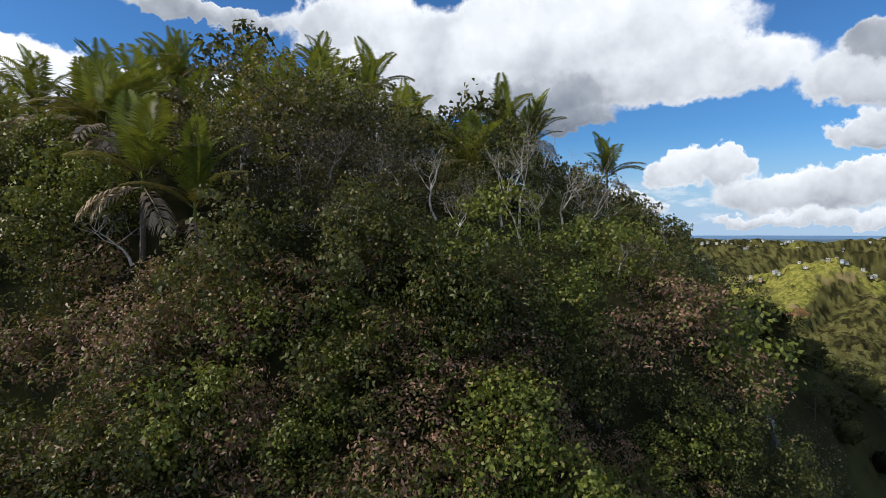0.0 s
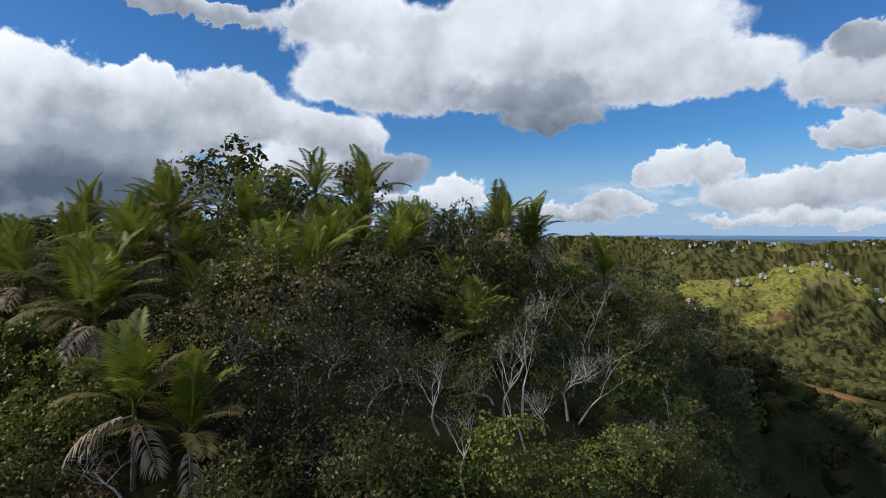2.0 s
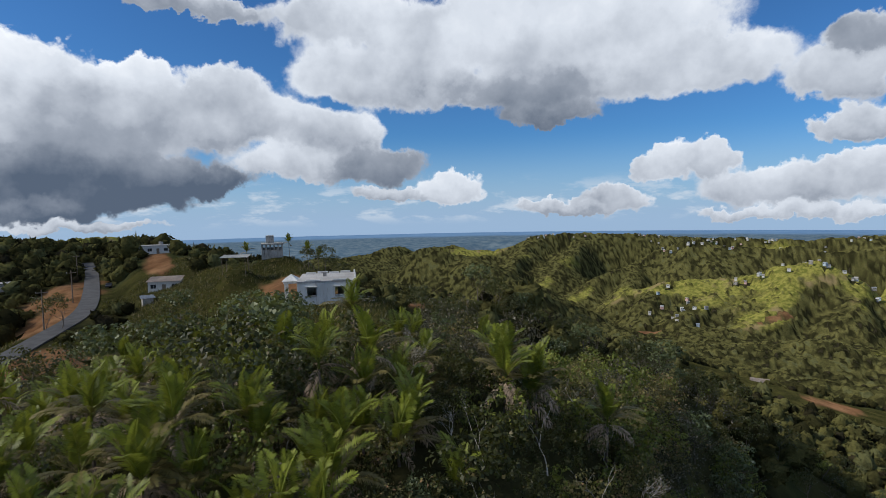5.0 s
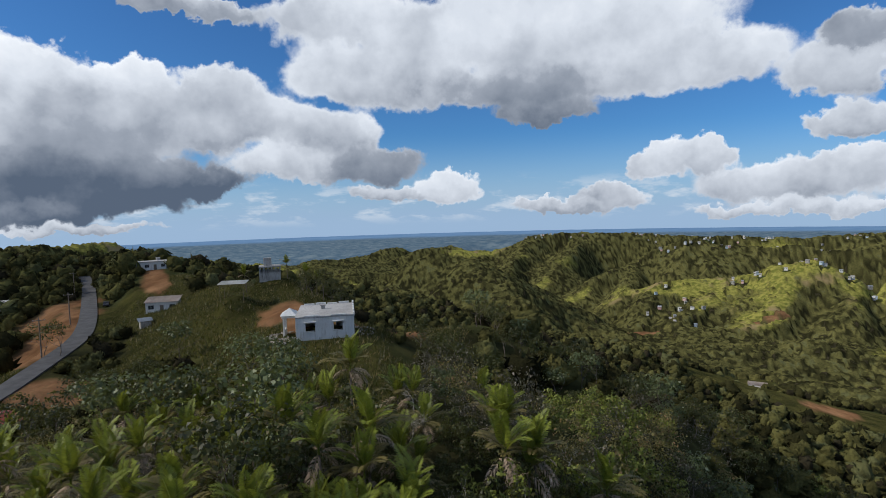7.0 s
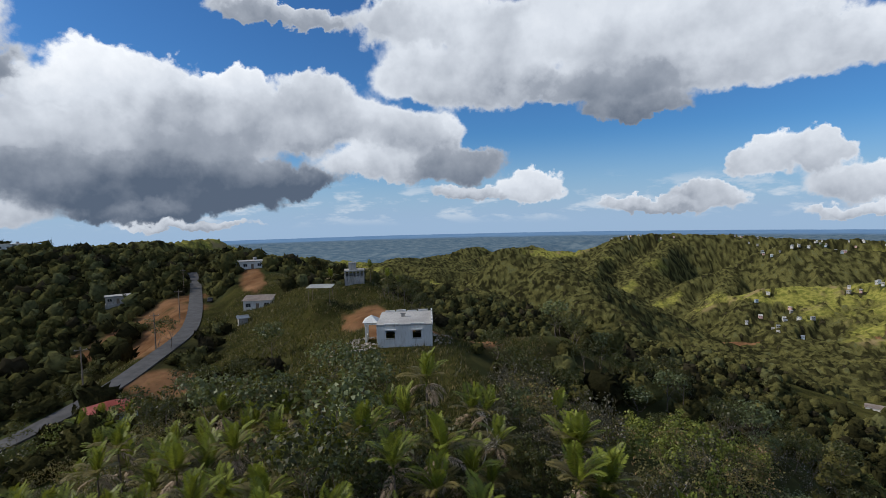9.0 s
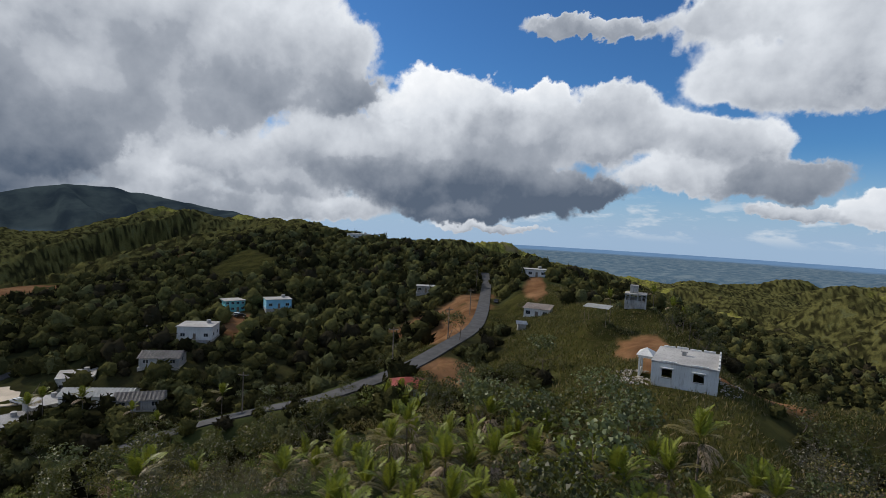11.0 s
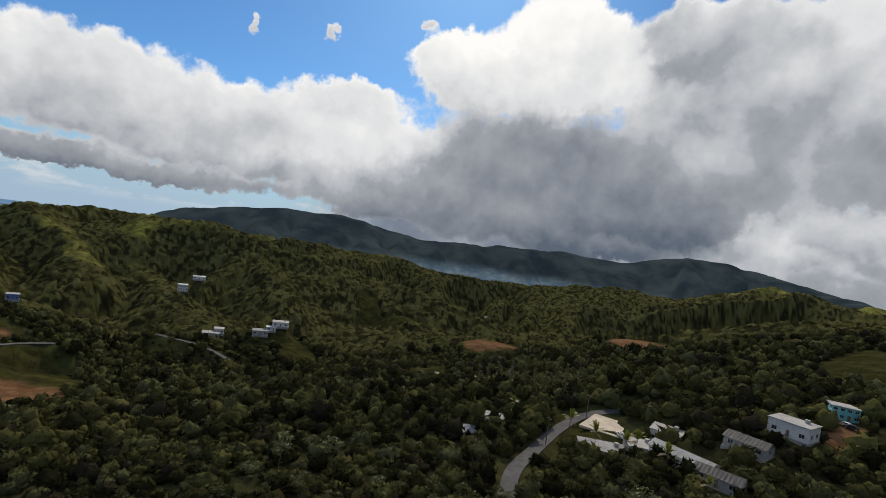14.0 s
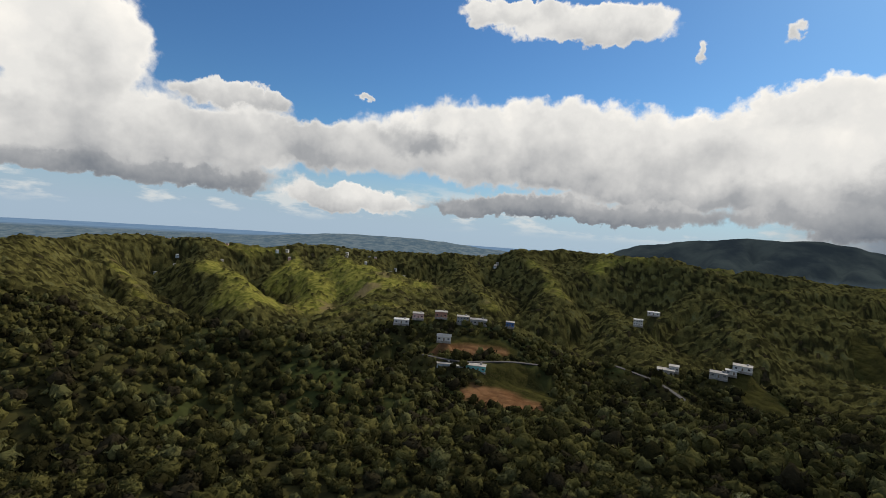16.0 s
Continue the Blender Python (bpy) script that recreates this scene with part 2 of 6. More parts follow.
SHRUB = leafy("shrub_leaf", (0.02, 0.028, 0.01), (0.12, 0.13, 0.036), dry=(0.24, 0.17, 0.085), share=0.08)
BRIGHT = leafy("bright_leaf", (0.055, 0.08, 0.015), (0.24, 0.27, 0.05), dry=(0.28, 0.23, 0.08), share=0.06)
OLIVE = leafy("olive_leaf", (0.06, 0.058, 0.02), (0.27, 0.235, 0.085), dry=(0.3, 0.18, 0.09), share=0.12)
GREYLEAF = leafy("grey_leaf", (0.035, 0.05, 0.022), (0.15, 0.18, 0.08), dry=(0.26, 0.28, 0.18), share=0.02)
FERN = leafy("dry_fern", (0.15, 0.08, 0.055), (0.42, 0.25, 0.18), dry=(0.17, 0.19, 0.05), share=0.3)
WOODS = leafy("tree_leaf", (0.012, 0.017, 0.006), (0.07, 0.078, 0.022), dry=(0.12, 0.1, 0.045), share=0.08)
PALM = leafy("palm_frond", (0.05, 0.07, 0.009), (0.27, 0.31, 0.036), rough=0.5, through=0.3)
PALMOLD = leafy("old_palm_frond", (0.06, 0.058, 0.018), (0.21, 0.17, 0.055), rough=0.5)
PALMDRY = leafy("dry_frond", (0.15, 0.105, 0.07), (0.46, 0.36, 0.26), rough=0.8, through=0.12)
GRASS = leafy("tall_grass", (0.016, 0.02, 0.006), (0.058, 0.058, 0.016), dry=(0.19, 0.145, 0.065), share=0.25)
BARK = solid("bark", (0.13, 0.105, 0.085), 0.9, 20, 0.4, 0.5)
DEADWOOD = solid("dead_wood", (0.5, 0.46, 0.41), 0.9, 25, 0.4, 0.4)

# ---------------------------------------------------------------- the lie of the land
def polar(az, r):
    a = radians(az)
    return -r * math.sin(a), r * math.cos(a)


def fbm(x, y, scale, octaves=5, seed=0.0):
    """Smooth noise on arrays, about -1 to 1."""
    def value(ix, iy):
        h = np.sin(ix * 127.1 + iy * 311.7 + seed * 74.7) * 43758.5453
        return h - np.floor(h)
    total, amp, norm = 0.0, 1.0, 0.0
    x, y = x / scale, y / scale
    for _ in range(octaves):
        ix, iy = np.floor(x), np.floor(y)
        fx, fy = x - ix, y - iy
        fx, fy = fx * fx * (3 - 2 * fx), fy * fy * (3 - 2 * fy)
        a, b, c, d = value(ix, iy), value(ix + 1, iy), value(ix, iy + 1), value(ix + 1, iy + 1)
        total = total + amp * ((a + (b - a) * fx) * (1 - fy) + (c + (d - c) * fx) * fy)
        norm += amp
        amp *= 0.5
        x, y = x * 2.03 + 17.3, y * 2.03 + 9.1
    return total / norm * 2 - 1


RIDGES, PADS, PATCHES = [], [], []


def ridge(pts, slope, round_=20.0, slope2=None):
    """A crest through pts (x, y, z), falling off on both sides; slope2: on its right-hand side."""
    RIDGES.append((np.array(pts, float), slope, round_, slope2 or slope))


def pad(x, y, z, w):
    """Levels the ground near a building or a road."""
    PADS.append((x, y, z, w))


def P(az, r, z):
    return (*polar(az, r), z)


# the hill in front of the start, its crest running on to the house knoll
ridge([(-29.2, 23.6, 2.7), (-13.3, 26.7, 4.3), (-5.3, 30.7, 4.7), (-4.3, 44.7, 5.6), (-11.3, 61.7, 5.7), (-21.3, 79.7, 5.6), (-43.4, 123.7, 7.2), (-79.3, 159.7, 4.4), P(31.9, 230, 8.4), P(32.9, 330, 6.7), P(33.9, 419, -11.2)], 0.42, 7.0, 0.95)
ridge([(-29.2, 23.6, 2.7), (-54.1, 21.6, -2.1), P(74.1, 103, -19.8)], 0.5, 6.0)
ridge([(-4.3, 44.6, 4.6), (7.0, 54.0, 0.8), (17.0, 65.0, -3.2), (27.0, 82.0, -8.0), (36.0, 102.0, -17.6), (52.4, 148.9, -45.6)], 0.6, 8.0)
ridge([(-21.3, 79.7, 4.5), (2.8, 104.6, 1.5), (23.5, 139.3, -19.4), (47.5, 258.8, -50.5)], 0.6, 8.0)
ridge([(-13.0, 27.0, 4.2), (-24.0, 38.0, 3.4), (-36.0, 48.0, 1.4), (-52.0, 58.0, -3.0)], 0.5, 8.0)
# hill beyond the road, with houses along its foot
ridge([P(36.9, 299, 5.3), P(45.0, 350, 9.9), P(50.0, 385, 12.4), P(56.0, 420, 10.8), P(64.0, 519, 2.9)], 0.28, 40.0)
ridge([P(57.0, 400, 7.5), P(60.0, 299, -6.9), P(66.0, 209, -14.7), P(76.1, 168, -23.1)], 0.22, 30.0)
# the hollow with the village, and the floor of the valley behind
ridge([P(72.0, 328, -30.0), P(84.1, 428, -42.8), P(97.2, 447, -63.9), P(110.3, 557, -86.4)], 0.12, 80.0)
ridge([P(76.1, 183, -23.6), P(86.2, 188, -31.4), P(97.4, 188, -37.8), P(102.3, 268, -49.8), P(112.5, 328, -76.1)], 0.2, 40.0)
ridge([P(95.5, 108, -27.4), P(116.9, 114, -34.6), P(136.0, 129, -41.5), P(161.1, 140, -45.5), P(177.1, 131, -44.2)], 0.3, 30.0)
# long wooded spur behind the village
ridge([P(141.1, 980, -20.4), P(133.9, 1080, -12.1), P(129.9, 900, -7.8), P(117.8, 799, -26.6), P(104.8, 698, -42.6), P(96.2, 647, -65.3)], 0.42, 27.3)
ridge([P(141.1, 980, -22.4), P(149.1, 1000, -41.6), P(161.7, 1000, -29.5), P(170.2, 961, -39.6), P(180.1, 1001, -35.2), P(188.1, 902, -39.8), P(193.2, 521, -20.1), P(200.2, 421, -19.0)], 0.41, 27.3)
ridge([P(133.1, 979, -21.2), P(131.2, 799, -56.7), P(129.1, 619, -71.8), P(124.4, 428, -74.0), P(119.4, 423, -67.0), P(116.6, 327, -87.5)], 0.36, 27.3)
ridge([P(161.1, 990, -35.9), P(157.2, 700, -53.9), P(154.4, 440, -56.1), P(146.4, 440, -56.4), P(146.6, 340, -66.8), P(141.7, 299, -71.5)], 0.31, 27.3)
ridge([P(192.4, 301, -33.3), P(187.7, 261, -36.8), P(177.4, 301, -36.8), P(165.5, 280, -39.1), P(155.7, 250, -54.9)], 0.48, 18.2)
# spurs that run down from it towards the valley
ridge([P(184.0, 950, -40), P(181.0, 720, -66), P(179.0, 540, -86)], 0.7, 16.0, 0.55)
ridge([P(176.0, 985, -36), P(172.0, 770, -60), P(170.0, 570, -80)], 0.55, 16.0, 0.75)
ridge([P(166.0, 980, -36), P(164.0, 810, -58), P(163.5, 660, -82)], 0.7, 16.0, 0.6)
ridge([P(149.0, 1000, -42), P(147.0, 810, -54), P(145.5, 620, -70)], 0.6, 16.0, 0.75)
ridge([P(141.0, 985, -24), P(138.0, 830, -44), P(136.0, 650, -66)], 0.75, 16.0, 0.6)
ridge([P(126.0, 870, -18), P(121.0, 710, -50), P(117.0, 570, -76)], 0.6, 16.0, 0.75)
ridge([P(112.0, 760, -36), P(107.0, 640, -62), P(103.5, 560, -80)], 0.6, 16.0, 0.7)
# far crests to the left
ridge([P(70.8, 1501, 33.3), P(61.0, 1300, 14.4), P(54.5, 1000, 9.9), P(44.0, 899, -8.9), P(38.5, 999, -10.9), P(34.8, 1030, 0.3), P(33.5, 1039, -12.6), P(29.9, 899, -33.1), P(23.9, 639, -25.8), P(19.8, 598, -45.6)], 0.33, 25.0)
ridge([P(84.0, 1499, -31.9), P(95.1, 1498, -67.4), P(108.1, 1498, -50.0), P(120.0, 1599, -33.3)], 0.2, 60.0)
# ranges to the right of the valley: the skyline, the wooded ridge before it, the pasture ridge with its spurs
ridge([P(12.5, 1700, -131), P(7.5, 1800, -121), P(2.9, 1800, -85), P(-2.4, 1800, -95), P(-6.8, 1800, -51), P(-12.7, 1800, -57), P(-20.2, 1800, -46), P(-27.0, 1800, -59), P(-33.6, 1800, -57), P(-38.2, 1800, -50), P(-52, 1850, -30)], 0.5, 21.0)
ridge([P(-6.8, 1790, -53), P(-5.5, 1500, -105), P(-3.8, 1250, -150)], 0.55, 20.0, 0.8)
ridge([P(-13.0, 1790, -58), P(-11.5, 1550, -98), P(-9.0, 1280, -150)], 0.8, 20.0, 0.5)
ridge([P(-11.0, 1100, -172), P(-13.8, 1250, -135), P(-17.2, 1350, -116), P(-20.0, 1350, -86), P(-22.8, 1350, -51), P(-25.6, 1350, -55), P(-28.4, 1350, -62), P(-31.5, 1350, -58), P(-34.9, 1350, -62), P(-38.2, 1350, -57), P(-52, 1300, -50)], 0.6, 17.5)
ridge([P(-18.0, 1345, -108), P(-16.5, 1150, -150), P(-14.5, 980, -190)], 0.85, 18.0, 0.5)
ridge([P(-14.0, 950, -190), P(-18.3, 1050, -130), P(-22.0, 1050, -108), P(-27.0, 1050, -94), P(-30.7, 1050, -76), P(-33.3, 1050, -72), P(-35.3, 1050, -82), P(-37.2, 1050, -103), P(-38.3, 1050, -119), P(-60, 950, -125)], 0.6, 22.0)
ridge([P(-33.3, 1045, -74), P(-31.6, 990, -105), P(-31.0, 920, -127), P(-29.0, 820, -160), P(-27.1, 750, -178)], 1.0, 16.0, 0.5)
ridge([P(-27.0, 1045, -96), P(-24.1, 950, -139), P(-22.1, 820, -170)], 0.9, 16.0, 0.55)
ridge([P(-21.5, 1045, -112), P(-19.5, 930, -150), P(-18.0, 830, -182)], 0.9, 16.0, 0.55)
ridge([P(-37.0, 1045, -105), P(-36.5, 880, -140), P(-35.5, 760, -168)], 0.9, 16.0, 0.6)
ridge([P(3.7, 899, -40.0), P(-0.2, 879, -51.8), P(-4.3, 699, -79.3), P(-9.5, 559, -105.7)], 0.61, 17.5)
ridge([P(13.8, 698, -56.2), P(8.8, 638, -63.2), P(1.6, 518, -86.7)], 0.68, 17.5)
ridge([P(-20.7, 420, -118), P(-27.7, 400, -112), P(-33.9, 331, -116), P(-36.6, 451, -112), P(-50.5, 402, -112)], 0.16, 60.0)
# ranges at the far edge
ridge([P(128.6, 2400, 1.3), P(127.0, 2400, 21.1), P(120.3, 2391, 56.5), P(114.7, 2401, 55.4), P(105.5, 2400, 9.4), P(96.0, 2451, 33.2), P(91.0, 2502, 47.8), P(84.0, 2602, 40.0), P(78.0, 2605, 112.1), P(71.1, 2704, 91.5), P(66.0, 2502, 38.3), P(63.4, 2051, 16.8), P(57.0, 1300, 12.7)], 0.32, 40.0)
ridge([P(161.1, 3601, -100.3), P(153.1, 3600, -98.7), P(146.1, 3599, -131.8)], 0.12, 60.0)
ridge([P(13.9, 2197, -123.1), P(7.9, 1998, -102.2), P(1.9, 2098, -95.3), P(-4.1, 2299, -94.6)], 0.12, 80.0)
ridge([P(26.9, 1896, -125.1), P(19.9, 1797, -120.9), P(11.9, 1497, -113.3)], 0.14, 80.0)


ROADS = [
    [P(90.9, 116, -27.8), P(90.9, 133, -28.4), P(89.3, 150, -29.6), P(86.9, 183, -30.6), P(84.2, 203, -29.0), P(78.1, 223, -27.0), P(70.0, 234, -17.5)],
    [P(76.0, 122, -24.0), P(68.0, 120, -19.0), P(60.0, 111, -13.0), P(54.2, 106, -9.6), P(49.0, 109, -7.2), P(44.4, 116.5, -5.6), P(40.6, 135, -4.8), P(37.8, 152, -3.8), P(37.1, 175, -3.4), P(36.9, 205, -2.8), P(36.8, 265, -1.8), P(37.1, 300, -1.2)],
    [P(130.4, 419, -73.3), P(125.5, 398, -75.2), P(120.5, 348, -81.2), P(117.6, 308, -82.9), P(116.1, 273, -78.3), P(111.6, 248, -66.3)],
    [P(137.5, 359, -65.9), P(141.5, 349, -63.0), P(146.6, 335, -63.8), P(151.5, 345, -62.7)],
]


def resample(pts, step):
    pts = np.array(pts, float)
    # smooth the corners, then walk along evenly
    for _ in range(3):
        q = [pts[0]]
        for a, b in zip(pts[:-1], pts[1:]):
            q += [a * 0.75 + b * 0.25, a * 0.25 + b * 0.75]
        pts = np.array(q + [pts[-1]])
    d = np.concatenate([[0], np.cumsum(np.linalg.norm(np.diff(pts[:, :2], axis=0), axis=1))])
    s = np.arange(0, d[-1], step)
    return np.stack([np.interp(s, d, pts[:, i]) for i in range(3)], 1)


ROADLINES = [resample(r, 3.0) for r in ROADS]


def seg_dist(x, y, pts, along=None):
    """Distance to a line of points, the height of the line there, and the side (positive: right).

    along: an array that takes the way along the line.
    """
    best = np.full(x.shape, 1e9)
    zz, side = np.zeros(x.shape), np.zeros(x.shape)
    gone = 0.0
    for a, b in zip(pts[:-1], pts[1:]):
        dx, dy = b[0] - a[0], b[1] - a[1]
        L = dx * dx + dy * dy + 1e-9
        s = np.clip(((x - a[0]) * dx + (y - a[1]) * dy) / L, 0, 1)
        ex, ey = x - a[0] - s * dx, y - a[1] - s * dy
        d = np.hypot(ex, ey)
        near = d < best
        best = np.where(near, d, best)
        zz = np.where(near, a[2] + s * (b[2] - a[2]), zz)
        side = np.where(near, (ex * dy - ey * dx) / math.sqrt(L), side)
        if along is not None:
            along[:] = np.where(near, gone + s * math.sqrt(L), along)
            gone += math.sqrt(L)
    return best, zz, side


def cliff_edge(y):
    """Where the hill breaks off to the right."""
    return 7.2 + np.clip((y - 22) * 0.25, 0, 4.0) + np.clip((y - 46) * 0.6, 0, 16.0)


def land(x, y):
    """Height of the bare ground on arrays of x, y."""
    x, y = np.atleast_1d(np.asarray(x, float)), np.atleast_1d(np.asarray(y, float))
    r = np.hypot(x, y)
    soft = 1.2 + 0.005 * np.clip(r, 0, 1800)
    wx = x + fbm(x, y, 160, 4, 1.0) * np.clip((r - 200) * 0.06, 0, 40)
    wy = y + fbm(x, y, 160, 4, 2.0) * np.clip((r - 200) * 0.06, 0, 40)
    az = np.degrees(np.arctan2(-x, y))
    floor = np.interp(r, [0, 60, 200, 900, 1800, 2600, 3600, 4900], [-60, -70, -112, -180, -180, -140, -140, -150])
    floor = floor - np.clip((22 - np.abs(az + 18)) / 12, 0, 1) * np.interp(r, [420, 640, 1400, 1800], [0, 55, 35, 0])
    behind = np.clip((np.abs(az) - 110) / 40, 0, 1)
    floor = floor - behind * np.clip((r - 1500) / 2000, 0, 1) * 25
    top = np.full(x.shape, -1e9)
    heights = [floor]
    cut = 78.0 * np.clip((r - 340) / 340, 0, 1) * np.clip((3000 - r) / 1000, 0, 1)
    for i, (pts, k, c, k2) in enumerate(RIDGES):
        way = np.zeros(x.shape)
        d, z, side = seg_dist(wx, wy, pts, way)
        slope = np.where(side > 0, k2, k)
        # spurs and ravines running down from the crest
        spur = np.clip((d - 14) / 120, 0, 1) * cut * np.clip(2.6 * np.abs(fbm(way, d * 0.3 + np.where(side > 0, 900, 0), 190, 3, 40.0 + i)) - 0.3, -0.08, 0.9)
        heights.append(z - slope * (np.sqrt(d * d + c * c) - c) - spur)
    h = np.stack(heights)
    m = h.max(0)
    z = m + soft * np.log(np.exp((h - m) / soft).sum(0)) - soft * 0.25
    z = z + (fbm(x, y, 120, 5, 3.0) - 0.6 * np.abs(fbm(x, y, 210, 4, 6.0)) + 0.1) * np.clip((r - 170) * 0.03, 0, 12) * np.clip((5200 - r) / 2600, 0.12, 1) + fbm(x, y, 9, 4, 4.0) * np.clip(r * 0.02, 0.25, 0.9)
    z = z - 4.0 * np.clip((r - 330) / 250, 0, 1) - 3.0 * np.clip((r - 1050) / 250, 0, 1) * np.clip((2050 - r) / 100, 0, 1)
    gully = np.abs(fbm(wx, wy, 230, 4, 21.0))
    z = z + (4.0 - 20.0 * gully) * np.clip((r - 240) / 420, 0, 1) * np.clip((2900 - r) / 900, 0, 1)
    # the start hangs in front of a steep face
    front = np.clip((17.0 - (y - 0.18 * np.abs(x + 2))) / 7.0, 0, 4) * np.clip((x + 42) / 18, 0, 1) * np.clip((60 - x) / 20, 0, 1) * (y > -60)
    z = z - 6.0 * front ** 1.15
    # and breaks off in a cliff to the right
    cliff = np.clip((x - cliff_edge(y)) / 5.0, 0, 6) * np.clip((y - 4) / 8, 0, 1) * np.clip((85 - y) / 30, 0, 1) * np.clip((110 - x) / 50, 0, 1)
    z = z - 7.0 * cliff ** 1.2
    for px, py, pz, w in PADS:
        d = np.hypot(x - px, y - py)
        f = np.exp(-(d / (w * 1.15)) ** 3)
        z = z * (1 - f) + pz * f
    for line in ROADLINES:
        lo, hi = line.min(0) - 14, line.max(0) + 14
        near = (x > lo[0]) & (x < hi[0]) & (y > lo[1]) & (y < hi[1])
        if near.any():
            d, rz, _ = seg_dist(x[near], y[near], line)
            f = np.clip(1.45 - d / 9.0, 0, 1)
            f = f * f * (3 - 2 * f)
            z[near] = z[near] * (1 - f) + (rz - 0.25) * f
    return z


def land1(x, y):
    return float(land([x], [y])[0])


def patch(kind, x, y, a, b, turn=0.0):
    """A field, clearing or bare bank: an ellipse with ragged edges."""
    PATCHES.append((kind, x, y, a, b, radians(turn)))


def cover(x, y, kind):
    x, y = np.atleast_1d(np.asarray(x, float)), np.atleast_1d(np.asarray(y, float))
    out = np.zeros(x.shape)
    for k, px, py, a, b, t in PATCHES:
        if k != kind:
            continue
        dx, dy = x - px, y - py
        u, v = (dx * math.cos(t) + dy * math.sin(t)) / a, (-dx * math.sin(t) + dy * math.cos(t)) / b
        rag = fbm(x, y, max(4.0, (a + b) * 0.3), 4, 8.0) * 0.45
        out = np.maximum(out, np.clip((1.12 - np.hypot(u, v) + rag) * 5, 0, 1))
    return out


# clearings and fields
patch("grass", -30, 100, 24, 32, 20)
patch("grass", -14, 62, 8, 13, 20)
patch("grass", -56, 116, 20, 24, 0)
patch("grass", -72, 132, 16, 22, 30)
patch("grass", *polar(33, 178), 14, 26)
patch("soil", -37.3, 100, 4, 8, 18)
patch("soil", -31.5, 92, 2.4, 9, 12)
patch("soil", -17, 92, 8, 5, 0)
patch("soil", -105, 171, 3.6, 20, 34)
patch("soil", -101, 106, 9, 22, 4)
patch("soil", -112, 134, 8, 26, 25)
patch("soil", *polar(40.2, 118), 6, 6)
patch("grass", *polar(44.0, 128), 5, 26, 50)
patch("soil", *polar(96.6, 450), 36, 15, 5)
patch("soil", *polar(81.2, 430), 40, 16, -8)
patch("grass", *polar(96.0, 436), 46, 24, 5)
patch("grass", *polar(79.0, 440), 30, 16, -8)
patch("grass", *polar(102.5, 275), 26, 12, 10)
patch("grass", *polar(110, 640), 40, 14, 30)
patch("grass", *polar(106, 600), 20, 26, 10)
patch("soil", *polar(141.4, 300), 16, 24, 40)
patch("grass", *polar(140, 330), 22, 24, 40)
patch("soil", *polar(147, 375), 30, 7, -30)
patch("grass", *polar(146, 385), 40, 16, -30)
patch("soil", *polar(140, 470), 26, 8, -40)
patch("soil", *polar(135, 520), 26, 10, -50)
patch("grass", *polar(137, 500), 50, 20, -45)
patch("grass", *polar(117, 400), 14, 36, -40)
patch("soil", *polar(-34.5, 335), 14, 10, 0)
patch("grass", *polar(-33.5, 330), 44, 34, 0)
patch("grass", *polar(-32, 350), 70, 40, 20)
patch("grass", *polar(-27, 470), 60, 26, 40)
patch("soil", *polar(-18.5, 850), 26, 16, 0)
patch("soil", *polar(-30, 900), 34, 9, 20)
patch("grass", *polar(-12, 470), 60, 16, 20)
patch("grass", *polar(63, 330), 18, 40, 60)
patch("soil", *polar(68, 400), 12, 18, 0)
patch("soil", *polar(63, 210), 5, 16, 60)
patch("soil", -134, 153, 24, 7, 78)
patch("grass", *polar(84, 175), 22, 12, 0)
patch("soil", -437.6, -45.0, 10, 24, 10)
patch("soil", -423.1, 79.5, 12, 36, 10)

# ---------------------------------------------------------------- where the buildings stand
SITES = []


def site(label, x, y, z, turn, w, d, h, wall, roof, shape="flat", front=2, side=1, clear=1.0, group=""):
    """A house on its levelled plot: centre of its base, turn in degrees, width, depth, wall height."""
    SITES.append((label, x, y, z, turn, w, d, h, wall, roof, shape, front, side, group))
    pad(x, y, z - 0.1, 0.62 * max(w, d) * clear)


HILL, VILLAGE, FARM = "houses along the ridge", "houses of the village", "houses across the valley"
site("white house with a rusty low metal roof above a green slope", -86.8, 144.5, -1.6, 20, 8.0, 6.0, 2.9, "white", "rust", "shed", 2, 1, group=HILL)
site("long white bungalow with dark openings above a clay drive", -118, 190, 5.9, 34, 10.5, 6.0, 3.0, "white", "slab", "flat", 3, 1, group=HILL)
site("small grey block hut on the grass slope", -82.3, 128.4, -3.2, 40, 2.4, 2.2, 2.0, "concrete", "zinc", "shed", 0, 0, group=HILL)
site("weathered timber house half hidden in trees", -161, 170, -5.0, 43, 8.0, 5.0, 2.8, "concrete", "slab", "flat", 2, 1, group=HILL)
site("blue-walled house with a red metal hipped roof beside the road", -69.0, 70.4, -6.4, 52, 6.2, 5.6, 2.5, "paleblue", "red", "hip", 2, 1, 0.9, group=HILL)
site("grey flat-roofed school block with stained roof slab", -166.0, 23.0, -32.0, 96, 15.0, 9.0, 3.4, "grey", "slabdark", "flat", 4, 2, group=VILLAGE)
site("raised grey flat-roofed wing beside the school", -168.5, 33.5, -29.6, 96, 8.5, 8.0, 3.6, "grey", "slab", "flat", 2, 1, group=VILLAGE)
site("long building with a pale metal gable roof", -156.0, 42.5, -25.4, 50, 17.0, 6.0, 2.9, "white", "pale", "gable", 4, 1, group=VILLAGE)
site("low house with dark corrugated roof and white ridge", -144.0, 48.5, -24.2, 60, 11.0, 6.0, 2.6, "grey", "dark", "gable", 2, 1, group=VILLAGE)
